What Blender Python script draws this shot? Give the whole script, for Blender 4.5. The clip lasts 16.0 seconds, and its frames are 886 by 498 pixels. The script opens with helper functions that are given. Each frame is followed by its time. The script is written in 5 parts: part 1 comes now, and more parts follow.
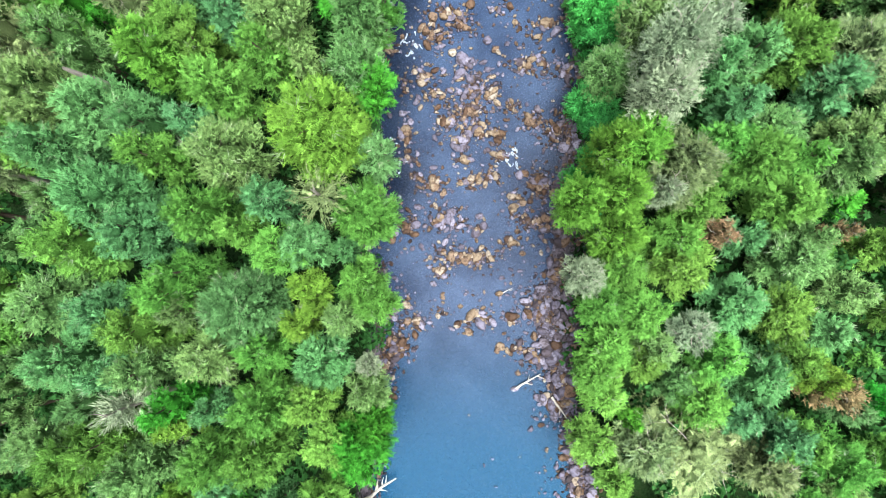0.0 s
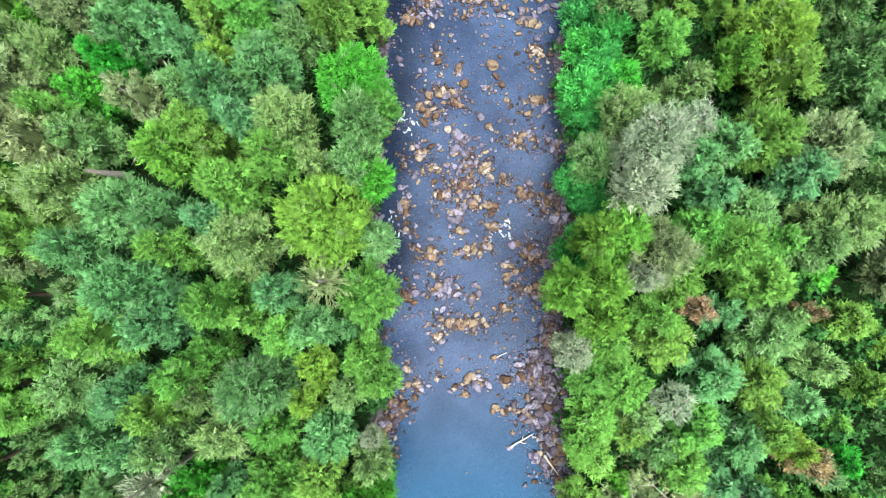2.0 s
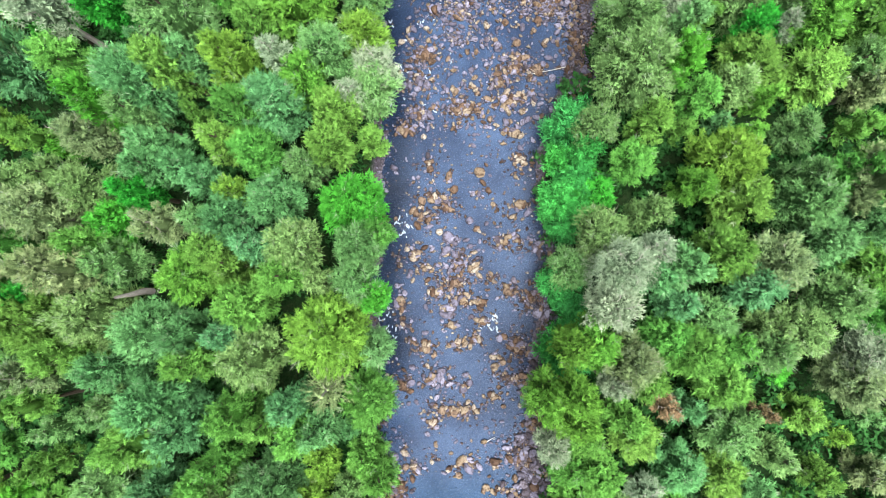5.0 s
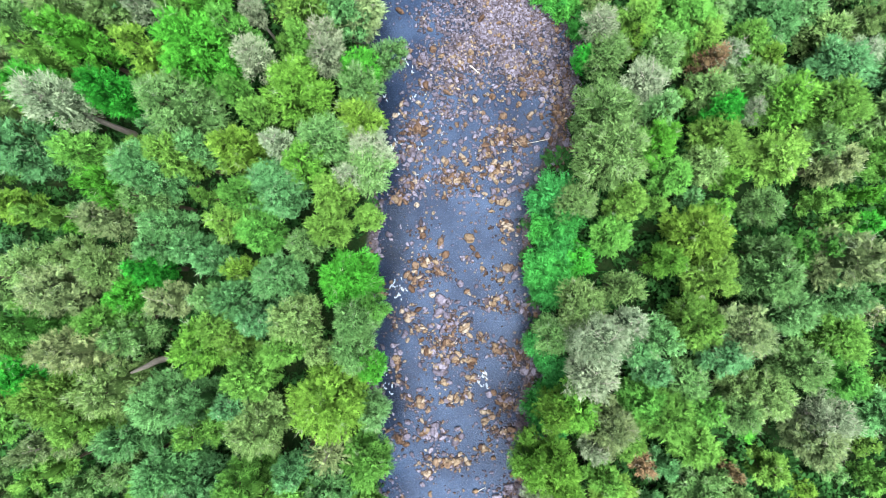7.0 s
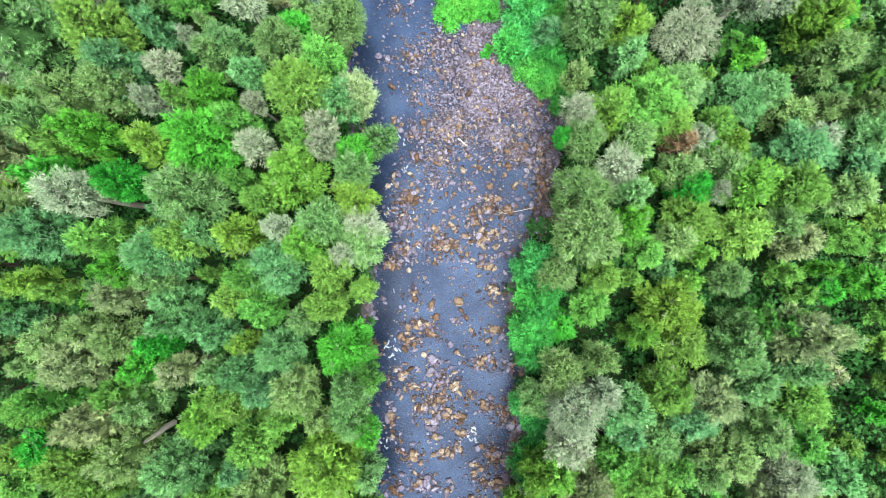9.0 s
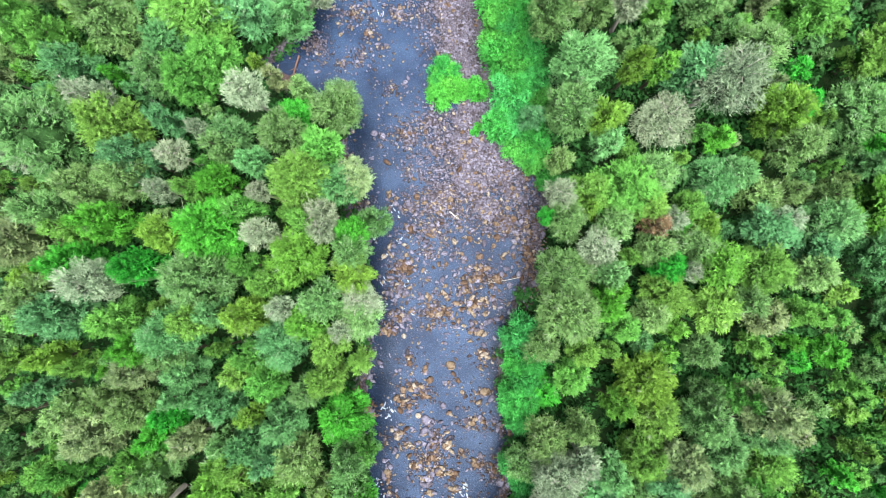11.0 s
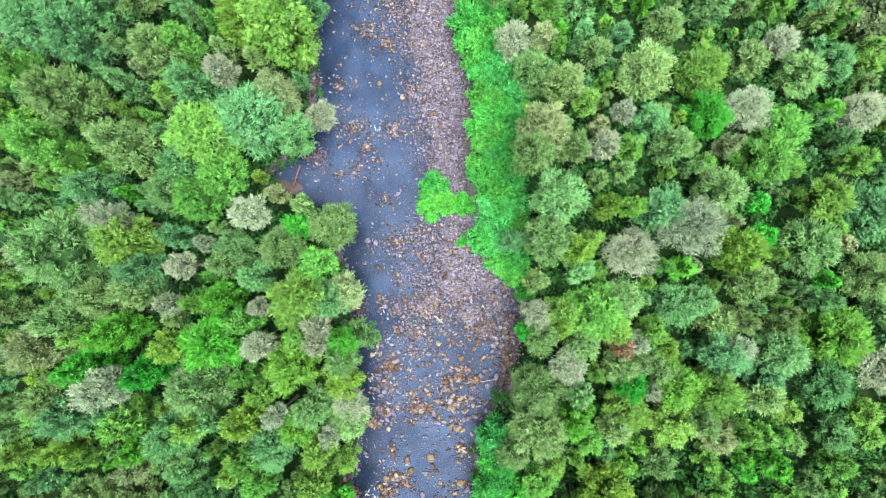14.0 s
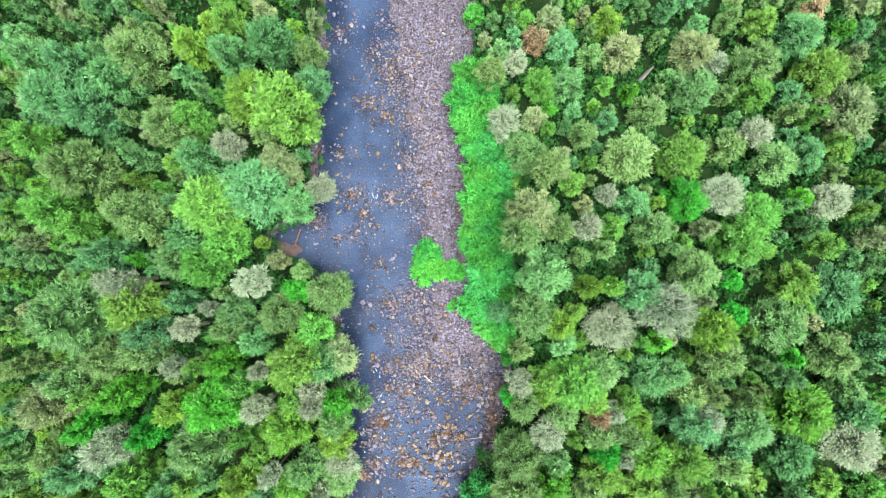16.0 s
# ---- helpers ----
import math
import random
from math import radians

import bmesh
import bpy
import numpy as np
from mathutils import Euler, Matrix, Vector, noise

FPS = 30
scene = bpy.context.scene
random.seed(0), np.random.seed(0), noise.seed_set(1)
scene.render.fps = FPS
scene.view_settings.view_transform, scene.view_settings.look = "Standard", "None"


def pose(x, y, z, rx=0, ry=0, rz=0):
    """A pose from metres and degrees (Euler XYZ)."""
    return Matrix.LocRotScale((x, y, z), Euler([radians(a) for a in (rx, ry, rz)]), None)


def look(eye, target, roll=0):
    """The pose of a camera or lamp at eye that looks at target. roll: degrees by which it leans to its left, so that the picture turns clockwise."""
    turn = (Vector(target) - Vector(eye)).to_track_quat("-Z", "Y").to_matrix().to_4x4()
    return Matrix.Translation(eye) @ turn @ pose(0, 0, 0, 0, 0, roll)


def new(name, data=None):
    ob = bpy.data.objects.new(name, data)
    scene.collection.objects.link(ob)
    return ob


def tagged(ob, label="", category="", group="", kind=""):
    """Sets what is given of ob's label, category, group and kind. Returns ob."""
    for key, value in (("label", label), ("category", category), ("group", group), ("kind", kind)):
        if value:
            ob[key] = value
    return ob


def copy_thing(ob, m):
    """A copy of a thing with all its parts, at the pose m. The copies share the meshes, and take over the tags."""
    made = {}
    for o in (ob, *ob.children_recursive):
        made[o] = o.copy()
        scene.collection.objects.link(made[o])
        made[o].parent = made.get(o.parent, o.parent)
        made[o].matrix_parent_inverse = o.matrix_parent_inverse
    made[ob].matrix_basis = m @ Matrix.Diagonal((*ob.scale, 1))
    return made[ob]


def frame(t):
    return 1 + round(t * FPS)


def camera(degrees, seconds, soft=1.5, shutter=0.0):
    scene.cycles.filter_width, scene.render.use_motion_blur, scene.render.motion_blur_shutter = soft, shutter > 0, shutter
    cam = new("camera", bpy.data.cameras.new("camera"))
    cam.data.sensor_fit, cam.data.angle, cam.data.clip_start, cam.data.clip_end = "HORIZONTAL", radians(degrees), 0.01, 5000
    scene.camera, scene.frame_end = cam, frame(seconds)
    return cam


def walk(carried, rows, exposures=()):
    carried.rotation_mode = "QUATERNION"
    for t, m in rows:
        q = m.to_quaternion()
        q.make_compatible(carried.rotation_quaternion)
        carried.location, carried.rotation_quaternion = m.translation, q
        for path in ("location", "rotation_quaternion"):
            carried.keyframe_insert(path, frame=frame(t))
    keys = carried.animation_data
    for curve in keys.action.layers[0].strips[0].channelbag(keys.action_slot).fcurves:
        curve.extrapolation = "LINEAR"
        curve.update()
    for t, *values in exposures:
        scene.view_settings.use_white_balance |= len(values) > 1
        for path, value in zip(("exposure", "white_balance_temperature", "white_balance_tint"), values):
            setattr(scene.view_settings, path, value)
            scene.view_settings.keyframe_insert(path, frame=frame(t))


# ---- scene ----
cam = camera(72.0, 16.0, soft=0.6)
PATH = [
    (0.0, -0.00, -0.00, 91.60, 2.51, 1.32, 0.03),
    (0.5, 0.18, 2.73, 93.01, 2.45, 1.37, -0.14),
    (1.0, 0.40, 5.45, 94.48, 2.38, 1.43, -0.29),
    (1.5, 0.65, 8.19, 96.00, 2.29, 1.49, -0.41),
    (2.0, 0.89, 10.92, 97.55, 2.18, 1.51, -0.56),
    (2.5, 1.12, 13.49, 99.12, 2.20, 1.51, -0.68),
    (3.0, 1.39, 16.00, 100.72, 2.27, 1.50, -0.78),
    (3.5, 1.71, 18.54, 102.27, 2.34, 1.55, -0.90),
    (4.0, 2.06, 21.14, 103.85, 2.36, 1.59, -1.02),
    (6.5, 4.05, 35.13, 112.84, 2.15, 1.60, -1.58),
    (7.0, 4.64, 38.23, 114.79, 2.05, 1.58, -1.71),
    (7.5, 5.36, 41.46, 116.75, 1.90, 1.61, -1.79),
    (8.0, 6.11, 44.73, 118.65, 1.77, 1.66, -1.87),
    (8.5, 6.81, 48.09, 120.57, 1.64, 1.70, -1.96),
    (9.0, 7.41, 51.61, 122.53, 1.49, 1.70, -2.06),
    (11.5, 10.11, 70.13, 132.28, 1.14, 1.60, -2.33),
    (12.0, 10.54, 74.05, 134.10, 1.10, 1.51, -2.20),
    (12.5, 10.92, 78.06, 135.89, 1.04, 1.37, -1.95),
    (13.0, 11.41, 82.09, 137.74, 0.98, 1.28, -1.53),
    (13.5, 12.08, 86.18, 139.60, 0.92, 1.25, -0.96),
    (14.0, 12.70, 90.31, 141.47, 0.86, 1.21, -0.30),
    (14.5, 13.12, 94.39, 143.40, 0.84, 1.11, 0.26),
    (15.0, 13.36, 98.30, 145.37, 0.85, 0.99, 0.64),
    (15.5, 13.63, 102.09, 147.40, 0.87, 0.92, 0.97),
    (16.0, 13.96, 105.81, 149.53, 0.85, 0.89, 1.25),
]
walk(cam, [(t, pose(x, y, z, rx, ry, rz)) for t, x, y, z, rx, ry, rz in PATH])
# ---- light ----
world = bpy.data.worlds.new("sky")
scene.world = world
world.use_nodes = True
wn = world.node_tree.nodes
sky = wn.new("ShaderNodeTexSky")
sky.sky_type = "NISHITA"
sky.sun_disc = False
sky.sun_elevation, sky.sun_rotation = radians(78), radians(135)
sky.air_density, sky.dust_density, sky.ozone_density = 0.8, 5.0, 1.0
world.node_tree.links.new(sky.outputs[0], wn["Background"].inputs[0])
wn["Background"].inputs[1].default_value = 0.026
sun_data = bpy.data.lights.new("sun", "SUN")
sun_data.energy, sun_data.angle, sun_data.color = 3.1, radians(55), (1.0, 0.98, 0.93)
sun = new("sun", sun_data)
sun.matrix_world = look((0, 0, 300), (-45, 45, 0))
scene.view_settings.exposure = 3.2


# ---- materials ----
def shader(name):
    mat = bpy.data.materials.new(name)
    mat.use_nodes = True
    nt = mat.node_tree
    return mat, nt, nt.nodes["Principled BSDF"]


def node(nt, kind, **values):
    n = nt.nodes.new(kind)
    for key, value in values.items():
        n.inputs[key.replace("_", " ")].default_value = value
    return n


def ramp(nt, source, stops):
    r = nt.nodes.new("ShaderNodeValToRGB")
    nt.links.new(source, r.inputs[0])
    while len(r.color_ramp.elements) < len(stops):
        r.color_ramp.elements.new(0.5)
    for e, (p, c) in zip(r.color_ramp.elements, stops):
        e.position, e.color = p, (*c, 1)
    return r


def blend(nt, fac, a, b, mode="MIX"):
    m = nt.nodes.new("ShaderNodeMix")
    m.data_type, m.blend_type = "RGBA", mode
    for value, slot in ((fac, 0), (a, 6), (b, 7)):
        if hasattr(value, "links"):
            nt.links.new(value, m.inputs[slot])
        elif slot == 0:
            m.inputs[0].default_value = value
        else:
            m.inputs[slot].default_value = (*value, 1)
    return m.outputs[2]


def leaf_material(name, low, mid, high, ragged=True, lichen=0.3):
    """Foliage: hue by the tree, tone by the leaf clump, and broad patches of older and younger growth."""
    mat, nt, bsdf = shader(name)
    info = nt.nodes.new("ShaderNodeObjectInfo")
    geo = nt.nodes.new("ShaderNodeNewGeometry")
    tone = ramp(nt, geo.outputs["Random Per Island"], [(0.0, low), (0.45, mid), (1.0, high)])
    coords = nt.nodes.new("ShaderNodeTexCoord")
    patch = node(nt, "ShaderNodeTexNoise", Scale=0.55, Detail=3.0)
    nt.links.new(coords.outputs["Object"], patch.inputs["Vector"])
    shade = ramp(nt, patch.outputs[0], [(0.3, (0.70, 0.76, 0.70)), (0.7, (1.26, 1.22, 1.2))])
    col = blend(nt, 1.0, tone.outputs[0], shade.outputs[0], "MULTIPLY")
    grain = node(nt, "ShaderNodeTexNoise", Scale=8.0 if ragged else 4.0, Detail=3.0, Roughness=0.7)
    nt.links.new(coords.outputs["Object"], grain.inputs["Vector"])
    speck = ramp(nt, grain.outputs[0], [(0.3, (0.66, 0.70, 0.64)), (0.5, (1.0, 1.0, 1.0)), (0.7, (1.34, 1.30, 1.34))])
    col = blend(nt, 1.0, col, speck.outputs[0], "MULTIPLY")
    bump = node(nt, "ShaderNodeBump", Strength=0.8, Distance=0.2)
    nt.links.new(grain.outputs[0], bump.inputs["Height"])
    nt.links.new(bump.outputs[0], bsdf.inputs["Normal"])
    # pale lichen and bare twig tips in patches
    old = node(nt, "ShaderNodeTexNoise", Scale=0.9, Detail=5.0, Roughness=0.75)
    nt.links.new(coords.outputs["Object"], old.inputs["Vector"])
    amount = ramp(nt, old.outputs[0], [(0.57, (0, 0, 0)), (0.78, (lichen, lichen, lichen))])
    col = blend(nt, amount.outputs[0], col, tuple(0.6 * c + d for c, d in zip(high, (0.055, 0.075, 0.04))))
    hsv = node(nt, "ShaderNodeHueSaturation")
    hue = nt.nodes.new("ShaderNodeMapRange")
    hue.inputs["To Min"].default_value, hue.inputs["To Max"].default_value = 0.482, 0.518
    val = nt.nodes.new("ShaderNodeMapRange")
    val.inputs["To Min"].default_value, val.inputs["To Max"].default_value = 0.80, 1.24
    wn_ = nt.nodes.new("ShaderNodeTexWhiteNoise")
    wn_.noise_dimensions = "1D"
    nt.links.new(info.outputs["Random"], wn_.inputs["W"])
    nt.links.new(info.outputs["Random"], hue.inputs[0])
    nt.links.new(wn_.outputs["Value"], val.inputs[0])
    nt.links.new(hue.outputs[0], hsv.inputs["Hue"])
    nt.links.new(val.outputs[0], hsv.inputs["Value"])
    nt.links.new(col, hsv.inputs["Color"])
    nt.links.new(hsv.outputs[0], bsdf.inputs["Base Color"])
    bsdf.inputs["Roughness"].default_value = 0.7
    bsdf.inputs["Specular IOR Level"].default_value = 0.02
    thin = nt.nodes.new("ShaderNodeBsdfTranslucent")
    nt.links.new(hsv.outputs[0], thin.inputs[0])
    mix = nt.nodes.new("ShaderNodeMixShader")
    mix.inputs[0].default_value = 0.10
    nt.links.new(bsdf.outputs[0], mix.inputs[1])
    nt.links.new(thin.outputs[0], mix.inputs[2])
    if ragged:  # small gaps between the leaflets of a clump
        gaps = node(nt, "ShaderNodeTexNoise", Scale=9.0, Detail=3.0, Roughness=0.6)
        nt.links.new(coords.outputs["Object"], gaps.inputs["Vector"])
        cut = nt.nodes.new("ShaderNodeMath")
        cut.operation = "GREATER_THAN"
        cut.inputs[1].default_value = 0.5
        nt.links.new(gaps.outputs[0], cut.inputs[0])
        hole = nt.nodes.new("ShaderNodeBsdfTransparent")
        leafy = nt.nodes.new("ShaderNodeMixShader")
        nt.links.new(cut.outputs[0], leafy.inputs[0])
        nt.links.new(mix.outputs[0], leafy.inputs[1])
        nt.links.new(hole.outputs[0], leafy.inputs[2])
        mix = leafy
    nt.links.new(mix.outputs[0], nt.nodes["Material Output"].inputs[0])
    return mat


def tones(r, g, b, spread=0.32):
    return (r * (1 - spread), g * (1 - spread), b * (1 - spread)), (r, g, b), (r * 1.34, g * 1.26, b * 1.36)


SHADES = {
    "green": tones(0.067, 0.176, 0.033),
    "teal": tones(0.058, 0.164, 0.058),
    "yellow": tones(0.076, 0.178, 0.026),
    "olive": tones(0.080, 0.164, 0.054),
    "straw": tones(0.116, 0.170, 0.074),
    "vivid": tones(0.036, 0.180, 0.020),
    "emerald": tones(0.038, 0.222, 0.043, 0.25),
    "lime": tones(0.036, 0.205, 0.030, 0.25),
    "pale": tones(0.134, 0.188, 0.120, 0.3),
    "rust": tones(0.160, 0.118, 0.066),
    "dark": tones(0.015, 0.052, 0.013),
}
LEAF = {key: leaf_material("leaf_" + key, *shade) for key, shade in SHADES.items()}
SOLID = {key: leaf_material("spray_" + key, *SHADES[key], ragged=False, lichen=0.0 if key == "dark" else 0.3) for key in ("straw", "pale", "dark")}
# the inside of a crown: leaf colours darkened, painted shade between the clumps
CORE = {key: leaf_material("inner_shade_" + key, *[(r * 0.36, g * 0.40, b * 0.36) for r, g, b in shade], ragged=False, lichen=0.0) for key, shade in SHADES.items()}


def wood_material(name, dark, light, rough=0.85):
    mat, nt, bsdf = shader(name)
    coords = nt.nodes.new("ShaderNodeTexCoord")
    stretch = nt.nodes.new("ShaderNodeMapping")
    stretch.inputs["Scale"].default_value = (5, 5, 0.7)
    nt.links.new(coords.outputs["Object"], stretch.inputs[0])
    grain = node(nt, "ShaderNodeTexNoise", Scale=2.0, Detail=6.0, Roughness=0.65)
    nt.links.new(stretch.outputs[0], grain.inputs["Vector"])
    col = ramp(nt, grain.outputs[0], [(0.3, dark), (0.7, light)])
    nt.links.new(col.outputs[0], bsdf.inputs["Base Color"])
    bump = node(nt, "ShaderNodeBump", Strength=0.5, Distance=0.05)
    nt.links.new(grain.outputs[0], bump.inputs["Height"])
    nt.links.new(bump.outputs[0], bsdf.inputs["Normal"])
    bsdf.inputs["Roughness"].default_value = rough
    bsdf.inputs["Specular IOR Level"].default_value = 0.08
    return mat


BARK = wood_material("bark", (0.022, 0.018, 0.013), (0.07, 0.058, 0.045))
DEAD_WOOD = wood_material("bleached_wood", (0.11, 0.105, 0.095), (0.25, 0.24, 0.22))
RED_WOOD = wood_material("wet_red_wood", (0.03, 0.016, 0.012), (0.085, 0.05, 0.038), 0.5)


def stone_material(name, a, b, c, stain):
    mat, nt, bsdf = shader(name)
    geo = nt.nodes.new("ShaderNodeNewGeometry")
    info = nt.nodes.new("ShaderNodeObjectInfo")
    add = nt.nodes.new("ShaderNodeMath")
    add.operation = "ADD"
    nt.links.new(geo.outputs["Random Per Island"], add.inputs[0])
    nt.links.new(info.outputs["Random"], add.inputs[1])
    frac = nt.nodes.new("ShaderNodeMath")
    frac.operation = "FRACT"
    nt.links.new(add.outputs[0], frac.inputs[0])
    base = ramp(nt, frac.outputs[0], [(0.0, a), (0.5, b), (1.0, c)])
    coords = nt.nodes.new("ShaderNodeTexCoord")
    mottled = node(nt, "ShaderNodeTexNoise", Scale=2.2, Detail=6.0, Roughness=0.7)
    nt.links.new(coords.outputs["Object"], mottled.inputs["Vector"])
    amount = ramp(nt, mottled.outputs[0], [(0.49, (0, 0, 0)), (0.57, (0.85, 0.85, 0.85))])
    col = blend(nt, amount.outputs[0], base.outputs[0], stain)
    fine = node(nt, "ShaderNodeTexNoise", Scale=14.0, Detail=4.0)
    nt.links.new(coords.outputs["Object"], fine.inputs["Vector"])
    grit = ramp(nt, fine.outputs[0], [(0.3, (0.7, 0.7, 0.7)), (0.7, (1.2, 1.2, 1.2))])
    col = blend(nt, 1.0, col, grit.outputs[0], "MULTIPLY")
    # the splash zone just above the water stays wet and dark
    split = nt.nodes.new("ShaderNodeSeparateXYZ")
    nt.links.new(geo.outputs["Position"], split.inputs[0])
    dry = nt.nodes.new("ShaderNodeMapRange")
    dry.inputs["From Min"].default_value, dry.inputs["From Max"].default_value = 0.05, 0.24
    nt.links.new(split.outputs["Z"], dry.inputs[0])
    col = blend(nt, dry.outputs[0], blend(nt, 1.0, col, (0.20, 0.16, 0.15), "MULTIPLY"), col)
    nt.links.new(col, bsdf.inputs["Base Color"])
    bump = node(nt, "ShaderNodeBump", Strength=0.6, Distance=0.06)
    nt.links.new(mottled.outputs[0], bump.inputs["Height"])
    nt.links.new(bump.outputs[0], bsdf.inputs["Normal"])
    bsdf.inputs["Roughness"].default_value = 0.75
    bsdf.inputs["Specular IOR Level"].default_value = 0.12
    return mat


STONE = {
    "tan": stone_material("stone_tan", (0.070, 0.050, 0.032), (0.102, 0.083, 0.061), (0.138, 0.124, 0.106), (0.026, 0.015, 0.009)),
    "grey": stone_material("stone_grey", (0.036, 0.034, 0.049), (0.062, 0.060, 0.086), (0.100, 0.098, 0.132), (0.022, 0.018, 0.022)),
    "brown": stone_material("stone_brown", (0.026, 0.015, 0.010), (0.054, 0.034, 0.022), (0.090, 0.067, 0.049), (0.012, 0.007, 0.005)),
    "dark": stone_material("stone_dark", (0.016, 0.014, 0.018), (0.036, 0.031, 0.041), (0.066, 0.060, 0.076), (0.014, 0.010, 0.010)),
}

WATER, nt, bsdf = shader("river_water")
coords = nt.nodes.new("ShaderNodeTexCoord")
broad = node(nt, "ShaderNodeTexNoise", Scale=0.11, Detail=5.0, Roughness=0.6)
nt.links.new(coords.outputs["Object"], broad.inputs["Vector"])
milky = ramp(nt, broad.outputs[0], [(0.36, (0.009, 0.017, 0.038)), (0.66, (0.022, 0.039, 0.077))])
# the deep pool at the downstream end is clearer and bluer
split = nt.nodes.new("ShaderNodeSeparateXYZ")
nt.links.new(coords.outputs["Object"], split.inputs[0])
deep = nt.nodes.new("ShaderNodeMapRange")
deep.interpolation_type = "SMOOTHSTEP"
deep.inputs["From Min"].default_value, deep.inputs["From Max"].default_value = -2.0, -30.0
nt.links.new(split.outputs["Y"], deep.inputs[0])
# dark bands by the banks: painted tree reflections over fast deep water
reflection_band = nt.nodes.new("ShaderNodeAttribute")
reflection_band.attribute_name = "reflection_band"
reflection_mix = nt.nodes.new("ShaderNodeMath")
reflection_mix.operation = "MULTIPLY"
nt.links.new(reflection_band.outputs["Fac"], reflection_mix.inputs[0])
nt.links.new(ramp(nt, broad.outputs[0], [(0.3, (1, 1, 1)), (0.75, (0.7, 0.7, 0.7))]).outputs[0], reflection_mix.inputs[1])
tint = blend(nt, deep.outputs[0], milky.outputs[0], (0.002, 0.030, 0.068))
nt.links.new(blend(nt, reflection_mix.outputs[0], tint, (0.002, 0.005, 0.012)), bsdf.inputs["Base Color"])
bsdf.inputs["Roughness"].default_value = 0.32
bsdf.inputs["IOR"].default_value = 1.33
bsdf.inputs["Specular IOR Level"].default_value = 0.07
waves = node(nt, "ShaderNodeTexNoise", Scale=1.1, Detail=5.0, Roughness=0.6)
nt.links.new(coords.outputs["Object"], waves.inputs["Vector"])
bump = node(nt, "ShaderNodeBump", Strength=0.25, Distance=0.1)
nt.links.new(waves.outputs[0], bump.inputs["Height"])
nt.links.new(bump.outputs[0], bsdf.inputs["Normal"])
clear = nt.nodes.new("ShaderNodeBsdfTransparent")
clear.inputs[0].default_value = (0.6, 0.75, 0.9, 1)
mix = nt.nodes.new("ShaderNodeMixShader")
mix.inputs[0].default_value = 0.28
nt.links.new(bsdf.outputs[0], mix.inputs[1])
nt.links.new(clear.outputs[0], mix.inputs[2])
nt.links.new(mix.outputs[0], nt.nodes["Material Output"].inputs[0])

FOAM, nt, bsdf = shader("white_water")
bsdf.inputs["Base Color"].default_value = (0.15, 0.18, 0.21, 1)
bsdf.inputs["Roughness"].default_value = 0.6

SOIL, nt, bsdf = shader("forest_floor")
coords = nt.nodes.new("ShaderNodeTexCoord")
litter = node(nt, "ShaderNodeTexNoise", Scale=0.35, Detail=8.0, Roughness=0.7)
nt.links.new(coords.outputs["Object"], litter.inputs["Vector"])
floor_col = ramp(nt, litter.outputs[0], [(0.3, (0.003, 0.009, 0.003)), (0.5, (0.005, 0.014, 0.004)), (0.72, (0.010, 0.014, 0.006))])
gravel = node(nt, "ShaderNodeTexVoronoi", Scale=2.6)
nt.links.new(coords.outputs["Object"], gravel.inputs["Vector"])
gravel_col = ramp(nt, gravel.outputs["Color"], [(0.2, (0.018, 0.016, 0.020)), (0.8, (0.056, 0.051, 0.062))])
split = nt.nodes.new("ShaderNodeSeparateXYZ")
nt.links.new(coords.outputs["Object"], split.inputs[0])
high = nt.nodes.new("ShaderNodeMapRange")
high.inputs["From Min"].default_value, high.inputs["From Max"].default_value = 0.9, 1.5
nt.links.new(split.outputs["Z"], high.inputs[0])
above_water = nt.nodes.new("ShaderNodeMapRange")  # the gravel is darker below the water line
above_water.inputs["From Min"].default_value, above_water.inputs["From Max"].default_value = -0.25, 0.0
nt.links.new(split.outputs["Z"], above_water.inputs[0])
shore = blend(nt, above_water.outputs[0], blend(nt, 1.0, gravel_col.outputs[0], (0.42, 0.42, 0.42), "MULTIPLY"), gravel_col.outputs[0])
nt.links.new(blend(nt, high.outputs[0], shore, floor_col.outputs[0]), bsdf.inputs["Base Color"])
bsdf.inputs["Roughness"].default_value = 0.95
bsdf.inputs["Specular IOR Level"].default_value = 0.04
bump = node(nt, "ShaderNodeBump", Strength=0.8, Distance=0.2)
nt.links.new(gravel.outputs["Distance"], bump.inputs["Height"])
nt.links.new(bump.outputs[0], bsdf.inputs["Normal"])

# ---- the river valley ----
# banks as (distance upstream, sideways) in metres
LEFT_BANK = [(-60, -12.6), (-31, -12.6), (-26, -11.8), (-22, -11.4), (-18, -10.8), (-14, -11.4), (-9, -11.5), (-6, -10.2), (1, -13.0), (4, -13.5), (11, -11.3), (16, -11.3), (22, -13.0), (26, -13.3), (29, -11.9), (33, -12.8), (36, -12.2), (42, -11.1), (48, -10.2), (53, -10.6), (62, -10.9), (65, -12.0), (70, -11.8), (75, -13.3), (82, -12.6), (89, -13.5), (92, -14.1), (97, -13.2), (102, -20.5), (106, -28.6), (110, -31.3), (115, -24.7), (119, -21.3), (129, -19.4), (138, -20.8), (147, -20.2), (155, -18.9), (200, -18.9)]
